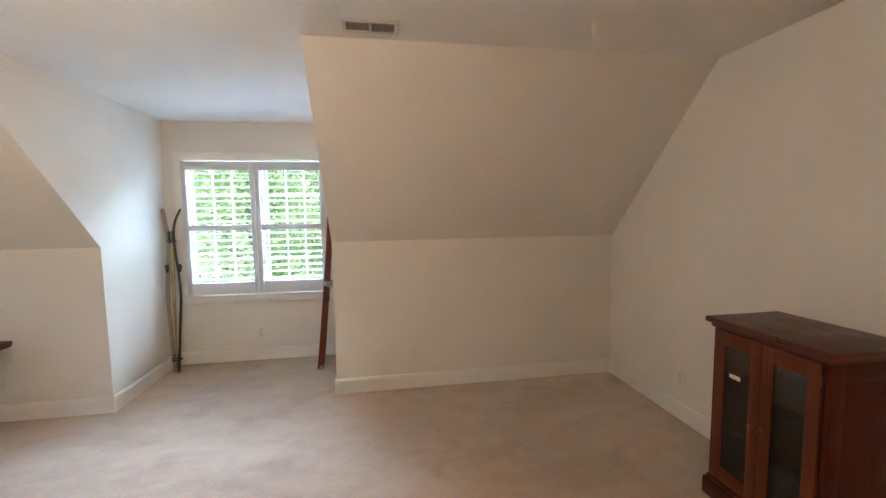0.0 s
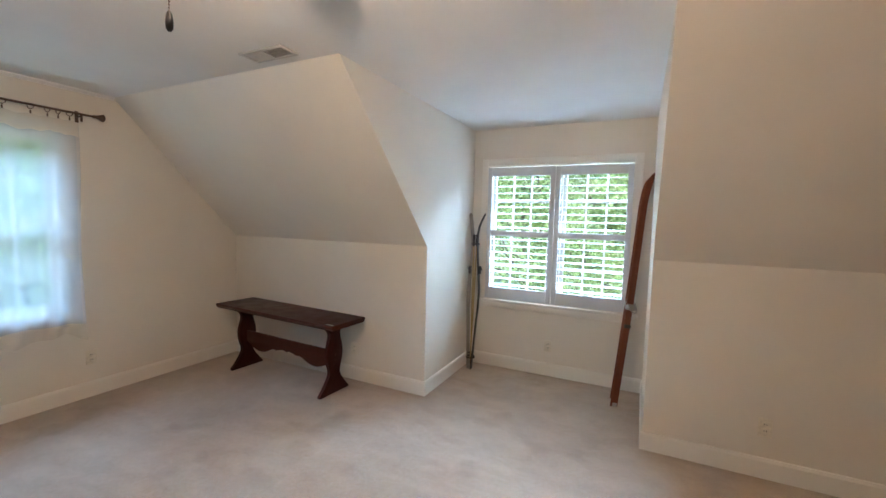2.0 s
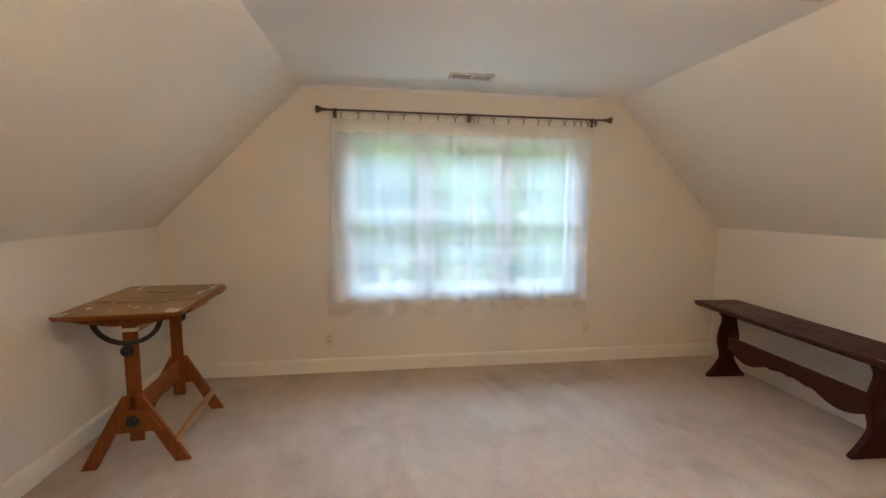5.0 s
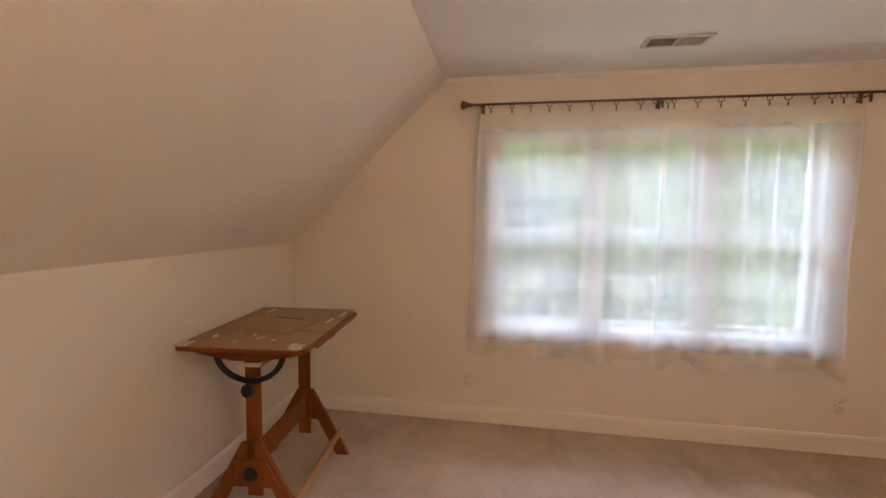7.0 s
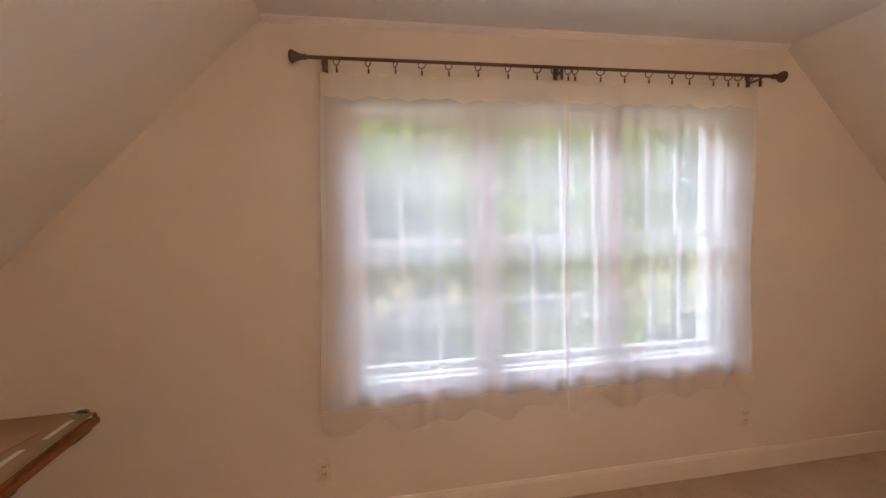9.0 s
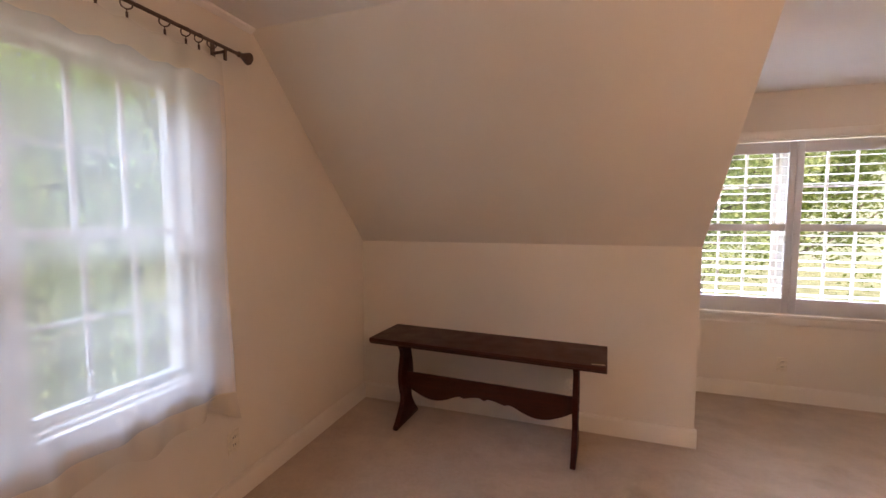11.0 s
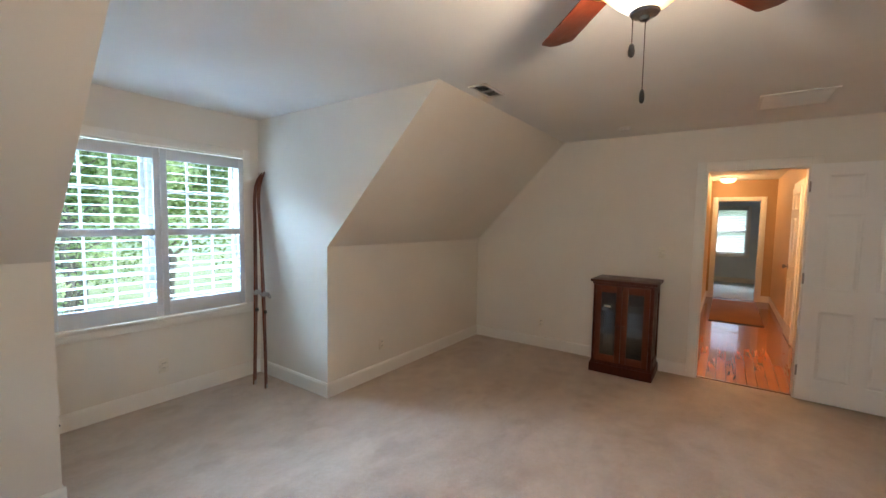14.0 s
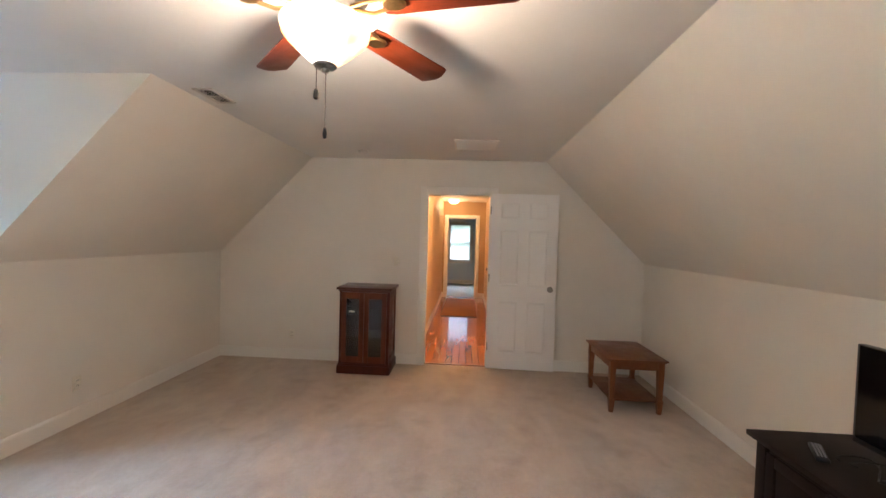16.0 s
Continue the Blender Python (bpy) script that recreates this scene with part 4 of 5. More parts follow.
# ---- glazed cabinet ----
def cabinet():
    X0, X1, Y0, Y1 = 0.0, 0.405, -0.268, 0.268     # depth along x (front at 0), width along y
    ob = thing("glazed_cabinet", "small dark cherry cabinet with two glass doors against the cream wall", "cabinet", pose(2.448, 2.033, 0))
    bm = boxes(((X0, Y0, 0.10), (X1, Y0 + 0.02, 0.915)), ((X0, Y1 - 0.02, 0.10), (X1, Y1, 0.915)), ((X1 - 0.012, Y0 + 0.02, 0.10), (X1, Y1 - 0.02, 0.915)),
               ((X0 + 0.005, Y0 + 0.02, 0.10), (X1 - 0.012, Y1 - 0.02, 0.12)), ((X0 + 0.005, Y0 + 0.02, 0.895), (X1 - 0.012, Y1 - 0.02, 0.915)), bevel=0.001)
    part("body", bm, CABW, ob)
    for y0, y1 in ((Y0 - 0.008, Y0), (Y1, Y1 + 0.008)):
        bm = boxes(((X0 + 0.002, y0, 0.10), (X0 + 0.06, y1, 0.90)), ((X1 - 0.06, y0, 0.10), (X1, y1, 0.90)), ((X0 + 0.06, y0, 0.82), (X1 - 0.06, y1, 0.90)), ((X0 + 0.06, y0, 0.10), (X1 - 0.06, y1, 0.18)), bevel=0.0015)
        part("side_frame", bm, CABW, ob)
    bm = bmesh.new()
    box(bm, (-0.022, Y0 - 0.024, 0), (X1, Y1 + 0.024, 0.09), 0.004)
    box(bm, (-0.012, Y0 - 0.014, 0.09), (X1, Y1 + 0.014, 0.108), 0.005)
    part("plinth", bm, CABW, ob, "moulded plinth")
    bm = bmesh.new()
    box(bm, (-0.016, Y0 - 0.016, 0.900), (X1, Y1 + 0.016, 0.922), 0.006)
    box(bm, (-0.034, Y0 - 0.036, 0.922), (X1 + 0.002, Y1 + 0.036, 0.95), 0.006)
    part("top", bm, CABTOP, ob, "polished overhanging top")
    for z in (0.38, 0.62):
        part("shelf", boxes(((X0 + 0.03, Y0 + 0.021, z), (X1 - 0.014, Y1 - 0.021, z + 0.016))), CABW, ob)
    for s in (-1, 1):
        y0, y1 = (Y0 + 0.022, -0.002) if s < 0 else (0.002, Y1 - 0.022)
        w = 0.052
        bm = boxes(((-0.018, y0, 0.125), (0.001, y0 + w, 0.893)), ((-0.018, y1 - w, 0.125), (0.001, y1, 0.893)), ((-0.018, y0 + w, 0.825), (0.001, y1 - w, 0.893)), ((-0.018, y0 + w, 0.125), (0.001, y1 - w, 0.195)), bevel=0.0025)
        door = part("door", bm, CABDOOR, ob, "cherry door frame with one glass pane")
        part("pane", boxes(((-0.011, y0 + w, 0.195), (-0.008, y1 - w, 0.825))), CABGLASS, door, "smoky glass pane")
        bm = bmesh.new()
        lathe(bm, [(0.006, 0.0), (0.006, 0.008), (0.012, 0.014), (0.013, 0.020), (0.004, 0.025)], 14)
        bmesh.ops.transform(bm, matrix=Matrix.Translation((-0.018, 0.024 * s, 0.50)) @ pose(0, 0, 0, 0, -90), verts=bm.verts[:])
        part("knob", bm, CABTOP, door, "small turned wooden knob")
        for z in (0.19, 0.80):
            bm = bmesh.new()
            tube(bm, [(-0.014, (y1 if s > 0 else y0), z), (-0.014, (y1 if s > 0 else y0), z + 0.05)], 0.005, 8)
            part("hinge", bm, BRONZE, door)
    part("paper_label", boxes(((-0.0125, 0.105, 0.675), (-0.0113, 0.165, 0.695))), TAPE, ob, "small white paper label")
    return ob


cabinet()

# ---- end table ----
end_table = thing("end_table", "small brown wooden end table with tapered legs and a lower shelf", "table", pose(2.088, -0.604, 0))
bm = bmesh.new()
box(bm, (-0.348, -0.262, 0.474), (0.348, 0.262, 0.488), 0.004)
box(bm, (-0.336, -0.250, 0.462), (0.336, 0.250, 0.474), 0.005)
part("top", bm, OAK, end_table, "brown wooden tabletop")
for sx in (-1, 1):
    for sy in (-1, 1):
        bm = bmesh.new()
        x0, y0 = sx * 0.300, sy * 0.210
        rs = []
        for z, w in ((0, 0.0165), (0.095, 0.0235), (0.112, 0.0255), (0.124, 0.0235), (0.132, 0.0190), (0.36, 0.0255), (0.462, 0.0255)):
            rs.append([bm.verts.new((x0 + a * w, y0 + b * w, z)) for a, b in ((-1, -1), (1, -1), (1, 1), (-1, 1))])
        for a, b in zip(rs, rs[1:]):
            for k in range(4):
                bm.faces.new((a[k], a[(k + 1) % 4], b[(k + 1) % 4], b[k]))
        bm.faces.new(rs[0][::-1]), bm.faces.new(rs[-1])
        part("leg", bm, OAKZ, end_table, "tapered leg with a spade foot", smooth=False)
for a, b in (((-0.274, -0.226, 0.392), (0.274, -0.206, 0.462)), ((-0.274, 0.206, 0.392), (0.274, 0.226, 0.462)), ((-0.316, -0.184, 0.392), (-0.296, 0.184, 0.462)), ((0.296, -0.184, 0.392), (0.316, 0.184, 0.462))):
    part("apron", boxes((a, b), bevel=0.002), OAK, end_table)
part("shelf", boxes(((-0.306, -0.222, 0.104), (0.306, 0.222, 0.120)), bevel=0.003), OAK, end_table, "lower shelf")

# ---- television stand ----
SX0, SX1, SY0, SY1, SH = -1.12, 0.16, -1.07, -0.475, 0.62
stand = thing("television_stand", "black stained wooden television stand against the low wall", "television stand", pose(SX1, SY1, 0))
def sb(*bs, bevel=0.003):
    return boxes(*[(tuple(p - q for p, q in zip(a, (SX1, SY1, 0))), tuple(p - q for p, q in zip(b, (SX1, SY1, 0)))) for a, b in bs], bevel=bevel)
part("top", sb(((SX0 - 0.01, SY0, SH - 0.025), (SX1 + 0.01, SY1 + 0.01, SH)), ((SX0 + 0.02, SY0, SH - 0.035), (SX1 - 0.02, SY1 - 0.01, SH - 0.025))), BLACKW, stand, "black stained top with eased edge")
part("body", sb(((SX0 + 0.05, SY0 + 0.01, 0.05), (SX1 - 0.05, SY1 - 0.035, SH - 0.035))), BLACKW, stand)
for x0, x1 in ((SX1 - 0.09, SX1 - 0.035), (SX0 + 0.035, SX0 + 0.09)):
    for y0, y1 in ((SY1 - 0.065, SY1 - 0.012), (SY0 + 0.012, SY0 + 0.065)):
        part("leg", sb(((x0, y0, 0), (x1, y1, SH - 0.035))), BLACKW, stand)
for k, (x0, x1) in enumerate(((SX1 - 0.46, SX1 - 0.095), (SX1 - 0.85, SX1 - 0.47), (SX0 + 0.095, SX1 - 0.86))):
    d = part("door", sb(((x0, SY1 - 0.035, 0.08), (x0 + 0.05, SY1 - 0.015, SH - 0.06)), ((x1 - 0.05, SY1 - 0.035, 0.08), (x1, SY1 - 0.015, SH - 0.06)), ((x0 + 0.05, SY1 - 0.035, 0.08), (x1 - 0.05, SY1 - 0.015, 0.13)), ((x0 + 0.05, SY1 - 0.035, SH - 0.11), (x1 - 0.05, SY1 - 0.015, SH - 0.06)), ((x0 + 0.05, SY1 - 0.035, 0.13), (x1 - 0.05, SY1 - 0.027, SH - 0.11)), bevel=0.002), BLACKW, stand, "framed black door")
TVX, TVY = -0.035, -0.775
tv = thing("television", "flat black television on the black stand", "television", pose(TVX, TVY, SH + 0.001, 0, 0, 0))
part("case", boxes(((-0.74, -0.035, 0.06), (0.0, 0.0, 0.492)), ((-0.60, -0.06, 0.12), (-0.14, -0.035, 0.40)), bevel=0.004), BLACKP, tv)
part("screen", boxes(((-0.725, 0.0005, 0.085), (-0.015, 0.003, 0.487))), SCREEN, tv, "dark glossy screen")
part("foot", boxes(((-0.52, -0.11, 0.0), (-0.22, 0.09, 0.012)), ((-0.40, -0.03, 0.012), (-0.34, -0.008, 0.07)), bevel=0.003), BLACKP, tv)
remote = thing("remote_control", "grey and black remote control lying on the black stand", "remote control", pose(-0.055, -0.622, SH + 0.001, 0, 0, 150))
part("case", boxes(((-0.085, -0.024, 0), (0.085, 0.024, 0.018)), bevel=0.006), BLACKP, remote)
for i in range(9):
    for j in range(3):
        part("key", boxes(((-0.072 + i * 0.016, -0.016 + j * 0.012, 0.018), (-0.062 + i * 0.016, -0.008 + j * 0.012, 0.0205)), bevel=0.0008), GREYP, remote)
cord = thing("power_cord", "tangled black cable lying on the television stand", "cable", pose(-0.09, -0.03, SH))
bm = bmesh.new()
pts = []
for i in range(70):
    s = i / 69
    pts.append((-0.02 - 0.30 * s + 0.05 * math.sin(11 * s), -0.68 + 0.055 * math.sin(17 * s + 1) - 0.03 * s, 0.005 + 0.02 * abs(math.sin(9 * s))))
tube(bm, pts, 0.0035, 6)
tube(bm, [(x * 0.8 - 0.06, y - 0.02 + 0.03 * math.sin(i / 5), z + 0.006) for i, (x, y, z) in enumerate(pts)], 0.0035, 6)
part("wire", bm, BLACKP, cord)
part("plug", boxes(((-0.37, -0.57, 0.001), (-0.32, -0.55, 0.02)), bevel=0.003), WHITEP, cord, "small white plug")

# ---- drafting table ----
def drafting():
    ob = thing("drafting_table", "orange-stained wooden drafting table with black iron arcs and cardboard top", "drafting table", pose(-2.755, -0.693, 0, 0, 0, 4.5))
    XA, XB = 0.285, -0.285
    for x, o in ((XA, 1), (XB, -1)):
        for s in (-1, 1):
            bm = bmesh.new()
            prism(bm, [(s * 0.272, 0.0), (s * 0.196, 0.0), (s * 0.014, 0.345), (s * 0.014, 0.405), (s * 0.050, 0.405)], "x", x + o * 0.018 - 0.014, x + o * 0.018 + 0.014, 0.003)
            part("leg", bm, DRAFT, ob, "splayed orange-stained leg")
        bm = bmesh.new()
        prism(bm, [(-0.150, 0.205), (0.150, 0.205), (0.075, 0.335), (-0.075, 0.335)], "x", x + o * 0.034, x + o * 0.050, 0.002)
        part("gusset", bm, DRAFT, ob)
        part("post", boxes(((x - 0.014, -0.036, 0.13), (x + 0.003, 0.036, 0.835)), bevel=0.003), DRAFT, ob, "upright sliding post")
        bm = bmesh.new()
        prism(bm, [(-0.22, 0.862), (0.22, 0.862), (0.27, 0.85), (0.20, 0.835), (0.06, 0.812), (-0.06, 0.812), (-0.20, 0.835), (-0.27, 0.85)], "x", x + o * 0.045 - 0.012, x + o * 0.045 + 0.012, 0.002)
        part("cleat", bm, DRAFT, ob, "shaped cleat under the top")
        bm = bmesh.new()
        n = 22
        outer = [(0.175 * math.cos(math.pi * k / n), 0.845 - 0.150 * math.sin(math.pi * k / n)) for k in range(n + 1)]
        inner = [(0.150 * math.cos(math.pi * k / n), 0.845 - 0.126 * math.sin(math.pi * k / n)) for k in range(n, -1, -1)]
        prism(bm, outer + inner, "x", x + o * 0.022 - 0.006, x + o * 0.022 + 0.006, 0.002)
        part("iron_arc", bm, IRON, ob, "black iron tilting arc")
        for z, r in ((0.675, 0.034), (0.275, 0.036)):
            bm = bmesh.new()
            lathe(bm, [(0.010, -0.02), (0.010, 0.012), (r * 0.8, 0.016), (r, 0.026), (r * 0.8, 0.038), (0.010, 0.042)], 18)
            bmesh.ops.transform(bm, matrix=Matrix.Translation((x + o * 0.036, 0.012, z)) @ pose(0, 0, 0, 0, 90 * o), verts=bm.verts[:])
            part("clamp_knob", bm, IRON, ob, "black clamp knob")
    part("tape_wrap", boxes(((XA - 0.016, -0.038, 0.765), (XA + 0.005, 0.038, 0.785))), TAPE, ob, "white tape round the post")
    part("stretcher", boxes(((XB + 0.004, -0.010, 0.255), (XA - 0.015, 0.010, 0.375)), bevel=0.003), DRAFT, ob, "wide stretcher board")
    part("foot_rail", boxes(((XB - 0.03, 0.205, 0.115), (XA + 0.03, 0.222, 0.160)), bevel=0.003), DRAFTX, ob, "pale wooden foot rail")
    part("cross_rail", boxes(((XB + 0.004, -0.012, 0.740), (XA - 0.015, 0.012, 0.800)), bevel=0.002), DRAFTX, ob)
    outline = [(-0.405, -0.310), (0.375, -0.310), (0.405, -0.280), (0.405, 0.262), (0.372, 0.298), (-0.375, 0.298), (-0.405, 0.270)]
    bm = bmesh.new()
    prism(bm, outline, "z", 0.868, 0.887, 0.003)
    part("tabletop", bm, DRAFT, ob, "thin wooden drawing board with clipped corners")
    part("ledge", boxes(((-0.36, 0.299, 0.860), (0.27, 0.314, 0.880)), bevel=0.003), DRAFT, ob, "front ledge")
    bm = bmesh.new()
    prism(bm, [(x * 0.985, y * 0.98) for x, y in outline], "z", 0.8875, 0.8905, 0.001)
    part("board_cover", bm, CARDB, ob, "brown cardboard cover")
    rnd = random.Random(5)
    for x, y in ((0.368, -0.272), (0.362, 0.245), (-0.365, 0.262)):
        for turn, w in ((35, 0.052), (-20, 0.040), (80, 0.034)):
            bm = bmesh.new()
            side = [(-w, -0.016), (-w * 0.3, -0.020), (w * 0.5, -0.015), (w, -0.019), (w * 1.04, 0.013), (w * 0.2, 0.019), (-w * 0.5, 0.014), (-w * 1.05, 0.018)]
            prism(bm, [(u + rnd.uniform(-0.003, 0.003), v + rnd.uniform(-0.003, 0.003)) for u, v in side], "z", 0.0, 0.0008)
            tape = part("tape_patch", bm, TAPE, ob, "torn white tape over the corner")
            tape.matrix_basis = pose(x + rnd.uniform(-0.008, 0.004), y + rnd.uniform(-0.008, 0.008), 0.8908 + 0.0009 * (turn % 3), 0, 0, turn)
    for x, y, w, turn in ((0.10, -0.16, 0.020, 20), (0.24, 0.02, 0.026, -30), (0.20, -0.03, 0.016, 50), (0.27, 0.10, 0.012, 10), (0.30, -0.07, 0.010, 75)):
        bm = bmesh.new()
        prism(bm, [(-w, -0.006), (w * 0.4, -0.009), (w, 0.002), (w * 0.3, 0.008), (-w * 0.8, 0.005)], "z", 0.0, 0.0006)
        scuff = part("pale_scuff", bm, TAPE, ob, "pale torn scuff in the cardboard")
        scuff.matrix_basis = pose(x, y, 0.8906, 0, 0, turn)
    for x in (-0.30, 0.02):
        part("bracket", boxes(((x - 0.05, 0.262, 0.840), (x + 0.05, 0.297, 0.860)), bevel=0.006), IRON, ob, "black bracket under the ledge")
    return ob


drafting()
sheet_b = thing("cardboard_sheet", "large loose sheet of brown cardboard on the drafting table", "cardboard", pose(-2.885, -0.680, 0.892, 0, 0, 3), "sheets of cardboard")
part("sheet", boxes(((-0.238, -0.270, 0), (0.238, 0.270, 0.004)), bevel=0.001), CARDB, sheet_b)
for x, y, w in ((-0.13, 0.235, 0.06), (0.03, 0.215, 0.05), (-0.15, -0.22, 0.05)):
    part("pale_scuff", boxes(((x - w, y - 0.008, 0.0042), (x + w, y + 0.008, 0.0048))), TAPE, sheet_b)
sheet_a = thing("cardboard_sheet", "smaller brown cardboard sheet with a slot, lying on the larger sheet", "cardboard", pose(-2.818, -0.705, 0.8965, 0, 0, -7), "sheets of cardboard")
part("sheet", boxes(((-0.215, -0.187, 0), (0.215, 0.187, 0.005)), bevel=0.001), CARDB, sheet_a)
part("slot", boxes(((-0.046, -0.09, 0.0051), (-0.030, 0.09, 0.0058))), DARK, sheet_a, "dark slot cut in the cardboard")
chip = thing("paper_scrap", "small scrap of white paper lying on the drafting table", "paper", pose(-2.50, -0.88, 0.892, 0, 0, 30))
part("paper", boxes(((-0.025, -0.012, 0), (0.025, 0.012, 0.001))), TAPE, chip)

# ---- curtain ----
RX, RZ = -3.54, 2.225
rod = thing("curtain_rod", "dark bronze curtain rod with flared finials above the wide window", "curtain rod", pose(RX, 1.438, RZ))
bm = bmesh.new()
tube(bm, [(0, -1.20, 0), (0, 1.20, 0)], 0.008, 12)
part("pole", bm, BRONZE, rod)
for s in (-1, 1):
    bm = bmesh.new()
    lathe(bm, [(0.009, 0), (0.014, 0.006), (0.011, 0.014), (0.014, 0.03), (0.028, 0.060), (0.030, 0.066), (0.022, 0.074), (0.006, 0.078)], 18)
    bmesh.ops.transform(bm, matrix=Matrix.Translation((0, s * 1.19, 0)) @ pose(0, 0, 0, -90 * s), verts=bm.verts[:])
    part("finial", bm, BRONZE, rod, "flared bronze finial")
for y in (-1.12, -0.005, 1.12):
    bm = boxes(((-0.079, y - 0.011, -0.055), (-0.074, y + 0.011, 0.03)), ((-0.075, y - 0.005, -0.020), (0.004, y + 0.005, -0.010)), bevel=0.001)
    box(bm, (-0.008, y - 0.006, -0.055), (0.002, y + 0.006, -0.008), 0.001)
    part("bracket", bm, BRONZE, rod)
ring_y = [0.312, 0.372, 0.51, 0.63, 0.75, 0.875, 1.015, 1.16, 1.305, 1.395, 1.465, 1.50, 1.635, 1.765, 1.90, 2.03, 2.13, 2.27, 2.36, 2.42, 2.485]
me_r = me_c = None
for k, y in enumerate(ring_y):
    ob = thing("curtain_ring", "dark bronze curtain ring with a clip, on the rod", "curtain ring", pose(RX, y, RZ - 0.012, 0, 0, 15 + (37 * k) % 50), "curtain rings")
    if me_r is None:
        bm = bmesh.new()
        tube(bm, [(0.018 * math.cos(t * math.pi / 9), 0, 0.018 * math.sin(t * math.pi / 9)) for t in range(19)], 0.0026, 6)
        r_ = part("ring", bm, BRONZE, ob)
        bm = boxes(((-0.004, -0.003, -0.050), (0.004, 0.003, -0.028)), bevel=0.001)
        tube(bm, [(0, 0, -0.017), (0, 0, -0.030)], 0.0018, 6)
        c_ = part("clip", bm, BRONZE, ob)
        me_r, me_c = r_.data, c_.data
    else:
        for nm, me in (("ring", me_r), ("clip", me_c)):
            o = new(nm, me)
            o.parent = ob


def curtain(y0, y1, b0, b1, label, seed):
    ob = thing("sheer_curtain", label, "curtain", pose(RX, (y0 + y1) / 2, 0), "pair of sheer curtains")
    yc = (y0 + y1) / 2
    rings = [y for y in ring_y if y0 - 0.02 <= y <= y1 + 0.02]
    rnd = random.Random(seed)
    ph = [rnd.uniform(0, 6.28) for _ in range(8)]

    def at(s, v):
        """s across 0..1, v down 0..1."""
        y = y0 + (y1 - y0) * s
        near = min(abs(y - r) for r in rings)
        gap = min(0.022, 0.25 * near)
        top = RZ - 0.058 - gap
        bot = 0.625 + 0.008 * math.sin(9 * s + ph[0])
        z = top + (bot - top) * v
        yy = y + ((b0 + (b1 - b0) * s) - y) * v
        amp = 0.002 + 0.005 * v ** 1.5
        x = amp * (math.sin(38 * s + ph[1] + 1.3 * v) + 0.6 * math.sin(61 * s + ph[2] - 0.9 * v) + 0.5 * math.sin(17 * s + ph[3]))
        edge = min(s, 1 - s)
        x += 0.008 * math.exp(-edge * 40) * math.sin(8 * v)
        yy += 0.004 * math.sin(7 * v + ph[4])
        return (x - 0.004, yy - yc, z)
    def sheet(f, nu, nv):
        bm = bmesh.new()
        g = [[bm.verts.new(f(i / nu, j / nv)) for j in range(nv + 1)] for i in range(nu + 1)]
        for i in range(nu):
            for j in range(nv):
                bm.faces.new((g[i][j], g[i + 1][j], g[i + 1][j + 1], g[i][j + 1]))
        return bm
    part("cloth", sheet(at, 150, 24), SHEER, ob, "sheer white voile")

    def heading(s, v):
        x, y, z = at(s, 0)
        depth = 0.095 + 0.012 * abs(math.sin(13 * s + ph[5]))
        return (x + 0.006 + 0.003 * v, y, z - 0.002 - depth * v)

    def ruffle(s, v):
        x, y, z = at(s, 1)
        k = 0.5 + 0.5 * math.sin(26 * s + ph[6])
        wave = math.sin(19 * s + ph[5]) + 0.6 * math.sin(33 * s + ph[1])
        drop = 0.082 + 0.016 * k + 0.020 * wave
        return (x + 0.004 + v * (0.014 * wave + 0.012 * math.sin(26 * s + ph[6]) + 0.006 * math.sin(53 * s + ph[7])), y, z + 0.004 + 0.012 * (1 - k) * (1 - v) - drop * v)
    part("heading", sheet(heading, 120, 4), HEM, ob, "doubled scalloped heading")
    part("ruffle", sheet(ruffle, 150, 8), HEM, ob, "gathered ruffle along the hem")
    for e, s in (("inner", 0.0), ("outer", 1.0)):
        inner = s + (0.016 if s < 0.5 else -0.016)
        bm = bmesh.new()
        cols = [[bm.verts.new(Vector(at(q, v / 24)) + Vector((0.003, 0, 0))) for v in range(25)] for q in (s, (s + inner) / 2, inner)]
        for a, b in zip(cols, cols[1:]):
            for v in range(24):
                bm.faces.new((a[v], b[v], b[v + 1], a[v + 1]))
        tube(bm, [at(s, v / 20) for v in range(21)], 0.0035, 6)
        part("side_hem", bm, EDGEV, ob, "doubled side hem")
    return ob


curtain(0.302, 1.462, 0.240, 1.452, "sheer white voile curtain hanging on rings over the wide window", 3)
curtain(1.456, 2.532, 1.448, 2.53, "sheer white voile curtain with a gathered hem, meeting its pair", 8)

# ---- runner in the hall ----
runner = thing("hall_rug", "brown woven runner on the hall floor", "rug", pose(7.04, 1.05, 0.002))
part("woven_body", boxes(((-1.12, -0.35, -0.006), (1.15, 0.35, 0.004)), bevel=0.002), RUG, runner)
part("border", boxes(((-1.16, -0.35, -0.006), (-1.121, 0.35, 0.006)), bevel=0.002), DARK, runner, "dark bound edge")
# closed door on the hall's south side
hd = six_panel_door("door_2", pose(4.9, HY0 + 0.002, 0, 0, 0, 0), 0.76, 2.03, "closed white six-panel door in the hall")
for a, b in (((4.82, HY0 + 0.001, 0), (4.895, HY0 + 0.018, 2.11)), ((5.665, HY0 + 0.001, 0), (5.74, HY0 + 0.018, 2.11)), ((4.895, HY0 + 0.001, 2.035), (5.665, HY0 + 0.018, 2.11))):
    structure("trim", boxes((a, b), bevel=0.003), TRIM, "white casing round the hall door")

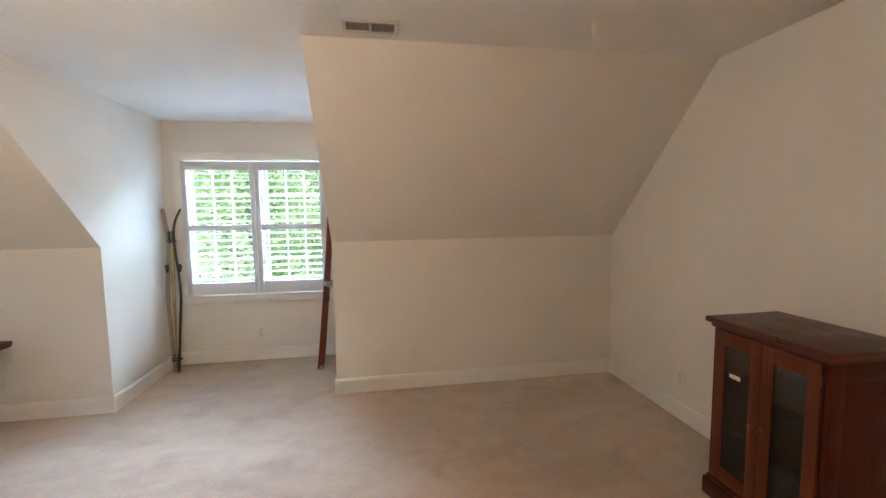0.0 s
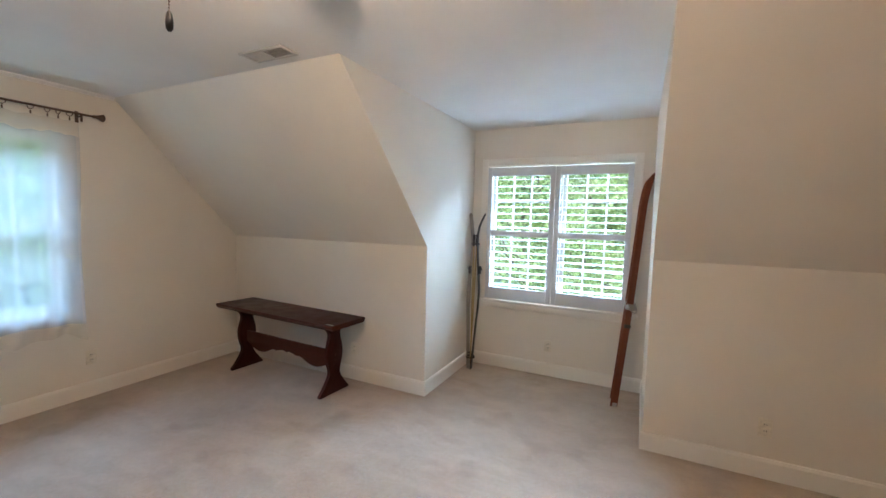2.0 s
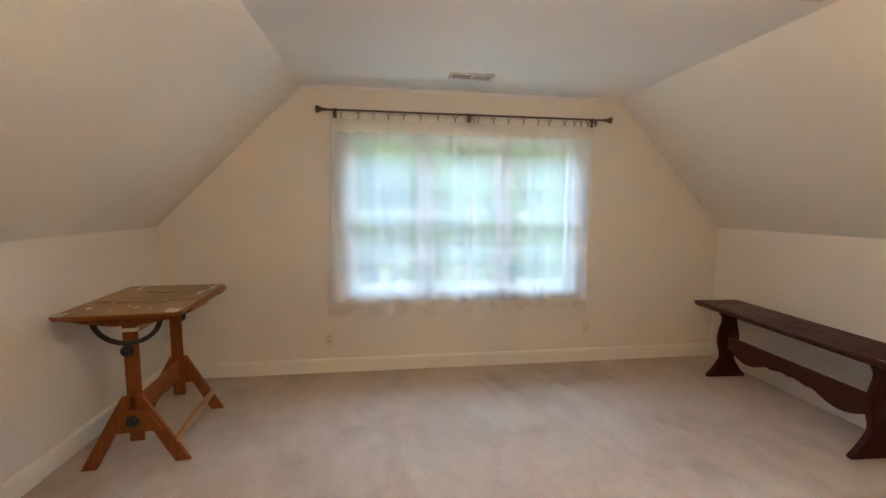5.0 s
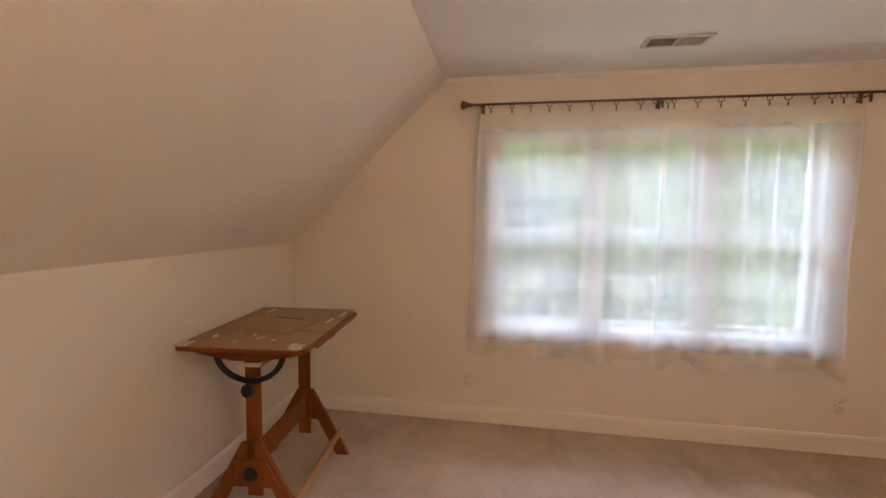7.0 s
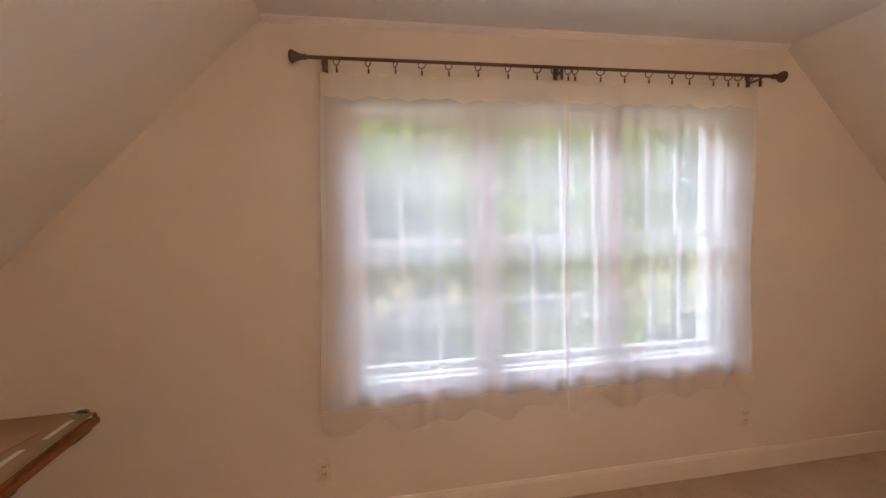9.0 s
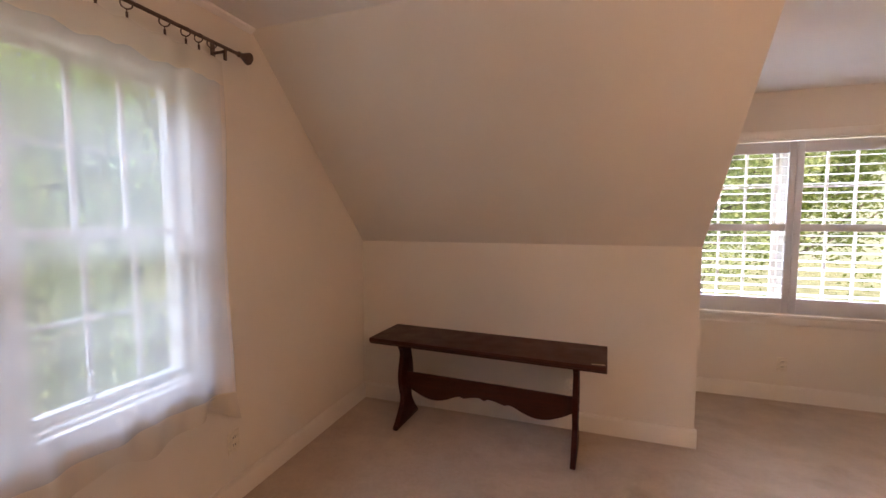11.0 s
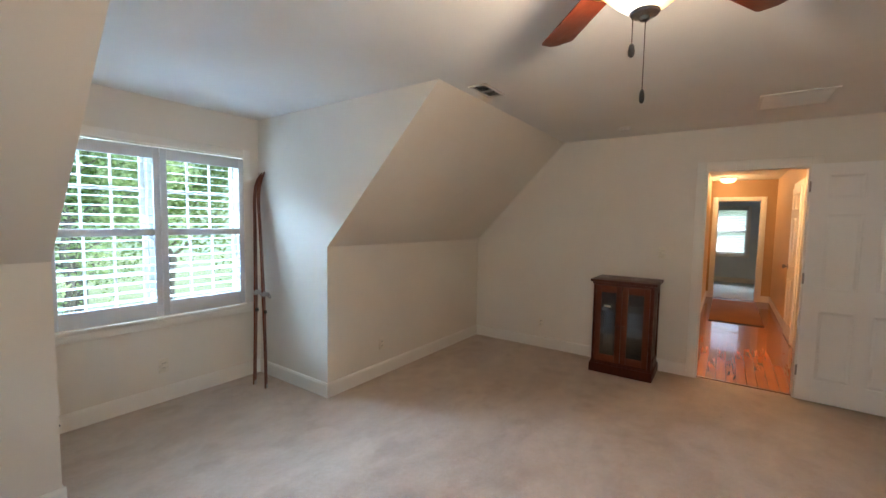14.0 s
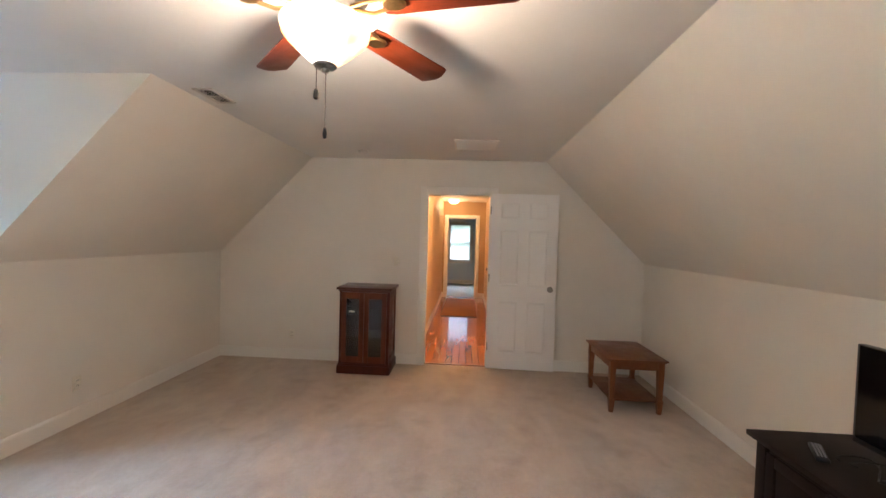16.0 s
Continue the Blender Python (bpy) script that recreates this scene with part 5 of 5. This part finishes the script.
# ---- outdoors ----
def leafmat(name, a, b_):
    m, nt, b = nodes(name)
    oi = nt.nodes.new("ShaderNodeNewGeometry")
    c = ramp(nt, oi.outputs["Random Per Island"], [(0.0, a), (1.0, b_)])
    tr = nt.nodes.new("ShaderNodeBsdfTranslucent")
    nt.links.new(c, b.inputs["Base Color"])
    nt.links.new(mix(nt, 0.4, c, (0.25, 0.40, 0.05)), tr.inputs[0])
    b.inputs["Roughness"].default_value = 0.5
    s = nt.nodes.new("ShaderNodeMixShader")
    s.inputs[0].default_value = 0.6
    nt.links.new(b.outputs[0], s.inputs[1])
    nt.links.new(tr.outputs[0], s.inputs[2])
    nt.links.new(s.outputs[0], nt.nodes["Material Output"].inputs[0])
    return m


LEAF = leafmat("maple_leaves", (0.09, 0.15, 0.05), (0.26, 0.34, 0.14))
# paler copy of the leaves: the glare of daylight is put into their colour
LEAF2 = leafmat("sunlit_leaves", (0.34, 0.46, 0.22), (0.55, 0.64, 0.36))
BARK = paint("bark", (0.20, 0.17, 0.14), 0.9, 30, 0.8, 0.3)
GRASS = paint("lawn", (0.24, 0.30, 0.17), 0.95, 12, 0.5, 0.3)
DRIVE = paint("pale_gravel", (0.46, 0.43, 0.40), 0.95, 40, 0.5, 0.15)

bm = bmesh.new()
box(bm, (-200, -200, -3.3), (200, 200, -3.1))
structure("ground", bm, GRASS, "green lawn and leaf litter below the windows")
bm = bmesh.new()
box(bm, (-13.5, -14, -3.11), (-7.0, 20, -3.08))
structure("pavement", bm, DRIVE, "pale gravel drive below the window")
bm = bmesh.new()
box(bm, (-15, 10.5, -3.112), (16, 14, -3.085))
structure("pavement", bm, DRIVE, "pale gravel drive north of the house")


def tree_meshes(seed, height, leaf, clumps, leaves, mat):
    rnd = random.Random(seed)
    bm = bmesh.new()
    trunk = [Vector((0, 0, 0))]
    for i in range(1, 9):
        trunk.append(Vector((rnd.uniform(-0.12, 0.12) * i * 0.4, rnd.uniform(-0.12, 0.12) * i * 0.4, height * 0.8 * i / 8)))
    tube(bm, trunk, [0.16 * (1 - 0.09 * i) for i in range(9)], 9)
    tips = []
    for k in range(22):
        h = rnd.uniform(0.22, 0.8) * height
        i = min(7, int(h / (height * 0.8) * 8))
        p = trunk[i].lerp(trunk[i + 1], h / (height * 0.1) - i if 0 <= h / (height * 0.1) - i <= 1 else 0.5)
        a = rnd.uniform(0, 6.28)
        ln = rnd.uniform(0.22, 0.40) * height * (1.15 - 0.6 * h / height)
        q = [p]
        for j in range(1, 5):
            q.append(p + Vector((math.cos(a), math.sin(a), 0.35 + 0.1 * j)) * ln * j / 4 + Vector([rnd.uniform(-0.12, 0.12) for _ in range(3)]))
        tube(bm, q, [0.05, 0.035, 0.025, 0.016, 0.008], 5)
        tips += q[2:]
    tips += [trunk[-1], trunk[-2]]
    me_t = bpy.data.meshes.new("trunk")
    bm.to_mesh(me_t), bm.free()
    me_t.materials.append(BARK)
    vs, fs = [], []
    for c in range(clumps):
        t = rnd.choice(tips)
        centre = t + Vector([rnd.gauss(0, 0.45) for _ in range(3)])
        r = rnd.uniform(0.25, 0.6)
        for _ in range(leaves):
            p = centre + Vector([rnd.gauss(0, r * 0.55) for _ in range(3)])
            e = Euler([rnd.uniform(-1.0, 1.0), rnd.uniform(-1.0, 1.0), rnd.uniform(0, 6.28)]).to_matrix()
            s = leaf * rnd.uniform(0.6, 1.3)
            n = len(vs)
            for u, v, w in ((-0.5, 0, 0), (-0.1, -0.36, 0.06), (0.6, 0, 0), (-0.1, 0.36, 0.06)):
                vs.append(p + e @ Vector((u * s, v * s, w * s)))
            fs.append((n, n + 1, n + 2, n + 3))
    me_c = bpy.data.meshes.new("crown")
    me_c.from_pydata([tuple(v) for v in vs], [], fs)
    me_c.materials.append(mat)
    return me_t, me_c


KINDS = [tree_meshes(1, 7.5, 0.105, 190, 90, LEAF), tree_meshes(2, 8.5, 0.12, 200, 90, LEAF2), tree_meshes(3, 6.5, 0.095, 190, 90, LEAF), tree_meshes(4, 5.0, 0.10, 170, 80, LEAF2)]
_r = random.Random(11)
spots = [(-8.6, 3.4, 2, 0.8), (-10.2, 0.4, 0, 1.0), (-10.8, 5.2, 0, 1.0), (-9.6, -2.6, 2, 1.1), (-13.6, 2.4, 2, 1.3), (-14.0, -1.6, 0, 1.2), (-13.8, 6.8, 0, 1.1), (-12.5, 9.6, 2, 1.3), (-16.5, -5.5, 0, 1.3), (-18, 4.5, 2, 1.6), (-18, 0.2, 0, 1.5), (-19, 9.5, 0, 1.5),
         (-15.5, 36.0, 1, 1.2), (-3.6, 16.5, 3, 1.5), (1.4, 16.0, 1, 1.05), (-0.9, 20.0, 1, 1.3), (5.0, 19.0, 2, 1.5), (-7.5, 19.5, 1, 1.3), (-1.4, 15.2, 3, 0.9), (3.4, 24.0, 0, 1.7), (-5.0, 25.0, 1, 1.6)]
for x, y, k, s in spots:
    t = thing("tree", ("leafy green tree with a slim trunk outside the window", "tall tree with bright green leaves at the edge of the drive", "dense green tree close to the house", "low broad tree with leaves coloured a sunlit pale green")[k], "tree", pose(x, y, -3.12, 0, 0, _r.uniform(0, 360)) @ Matrix.Scale(s, 4), "trees round the house")
    for nm, me in (("trunk", KINDS[k][0]), ("crown", KINDS[k][1])):
        o = new(nm, me)
        o.parent = t


# plain distance beyond the trees: far woods that glow, daylight and haze painted in
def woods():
    m, nt, b = nodes("glowing_far_woods")
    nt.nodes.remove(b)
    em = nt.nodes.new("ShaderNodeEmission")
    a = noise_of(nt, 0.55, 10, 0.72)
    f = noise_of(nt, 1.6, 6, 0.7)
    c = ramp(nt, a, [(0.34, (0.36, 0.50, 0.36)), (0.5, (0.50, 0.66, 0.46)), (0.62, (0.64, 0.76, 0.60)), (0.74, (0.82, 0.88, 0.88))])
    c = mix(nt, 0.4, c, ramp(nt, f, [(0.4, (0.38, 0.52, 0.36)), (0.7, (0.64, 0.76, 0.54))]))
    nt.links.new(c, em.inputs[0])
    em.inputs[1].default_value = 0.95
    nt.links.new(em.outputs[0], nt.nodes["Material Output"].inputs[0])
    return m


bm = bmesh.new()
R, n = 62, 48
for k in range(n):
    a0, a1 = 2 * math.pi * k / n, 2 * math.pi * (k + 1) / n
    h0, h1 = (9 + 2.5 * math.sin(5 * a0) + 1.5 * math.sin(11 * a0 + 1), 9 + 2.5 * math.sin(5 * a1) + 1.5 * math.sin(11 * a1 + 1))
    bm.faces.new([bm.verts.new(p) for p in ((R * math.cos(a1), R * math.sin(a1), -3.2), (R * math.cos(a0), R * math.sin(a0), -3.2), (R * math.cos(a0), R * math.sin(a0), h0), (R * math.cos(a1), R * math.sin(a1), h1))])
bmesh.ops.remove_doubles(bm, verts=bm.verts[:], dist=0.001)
structure("backdrop", bm, woods(), "glowing backdrop of far green woods")
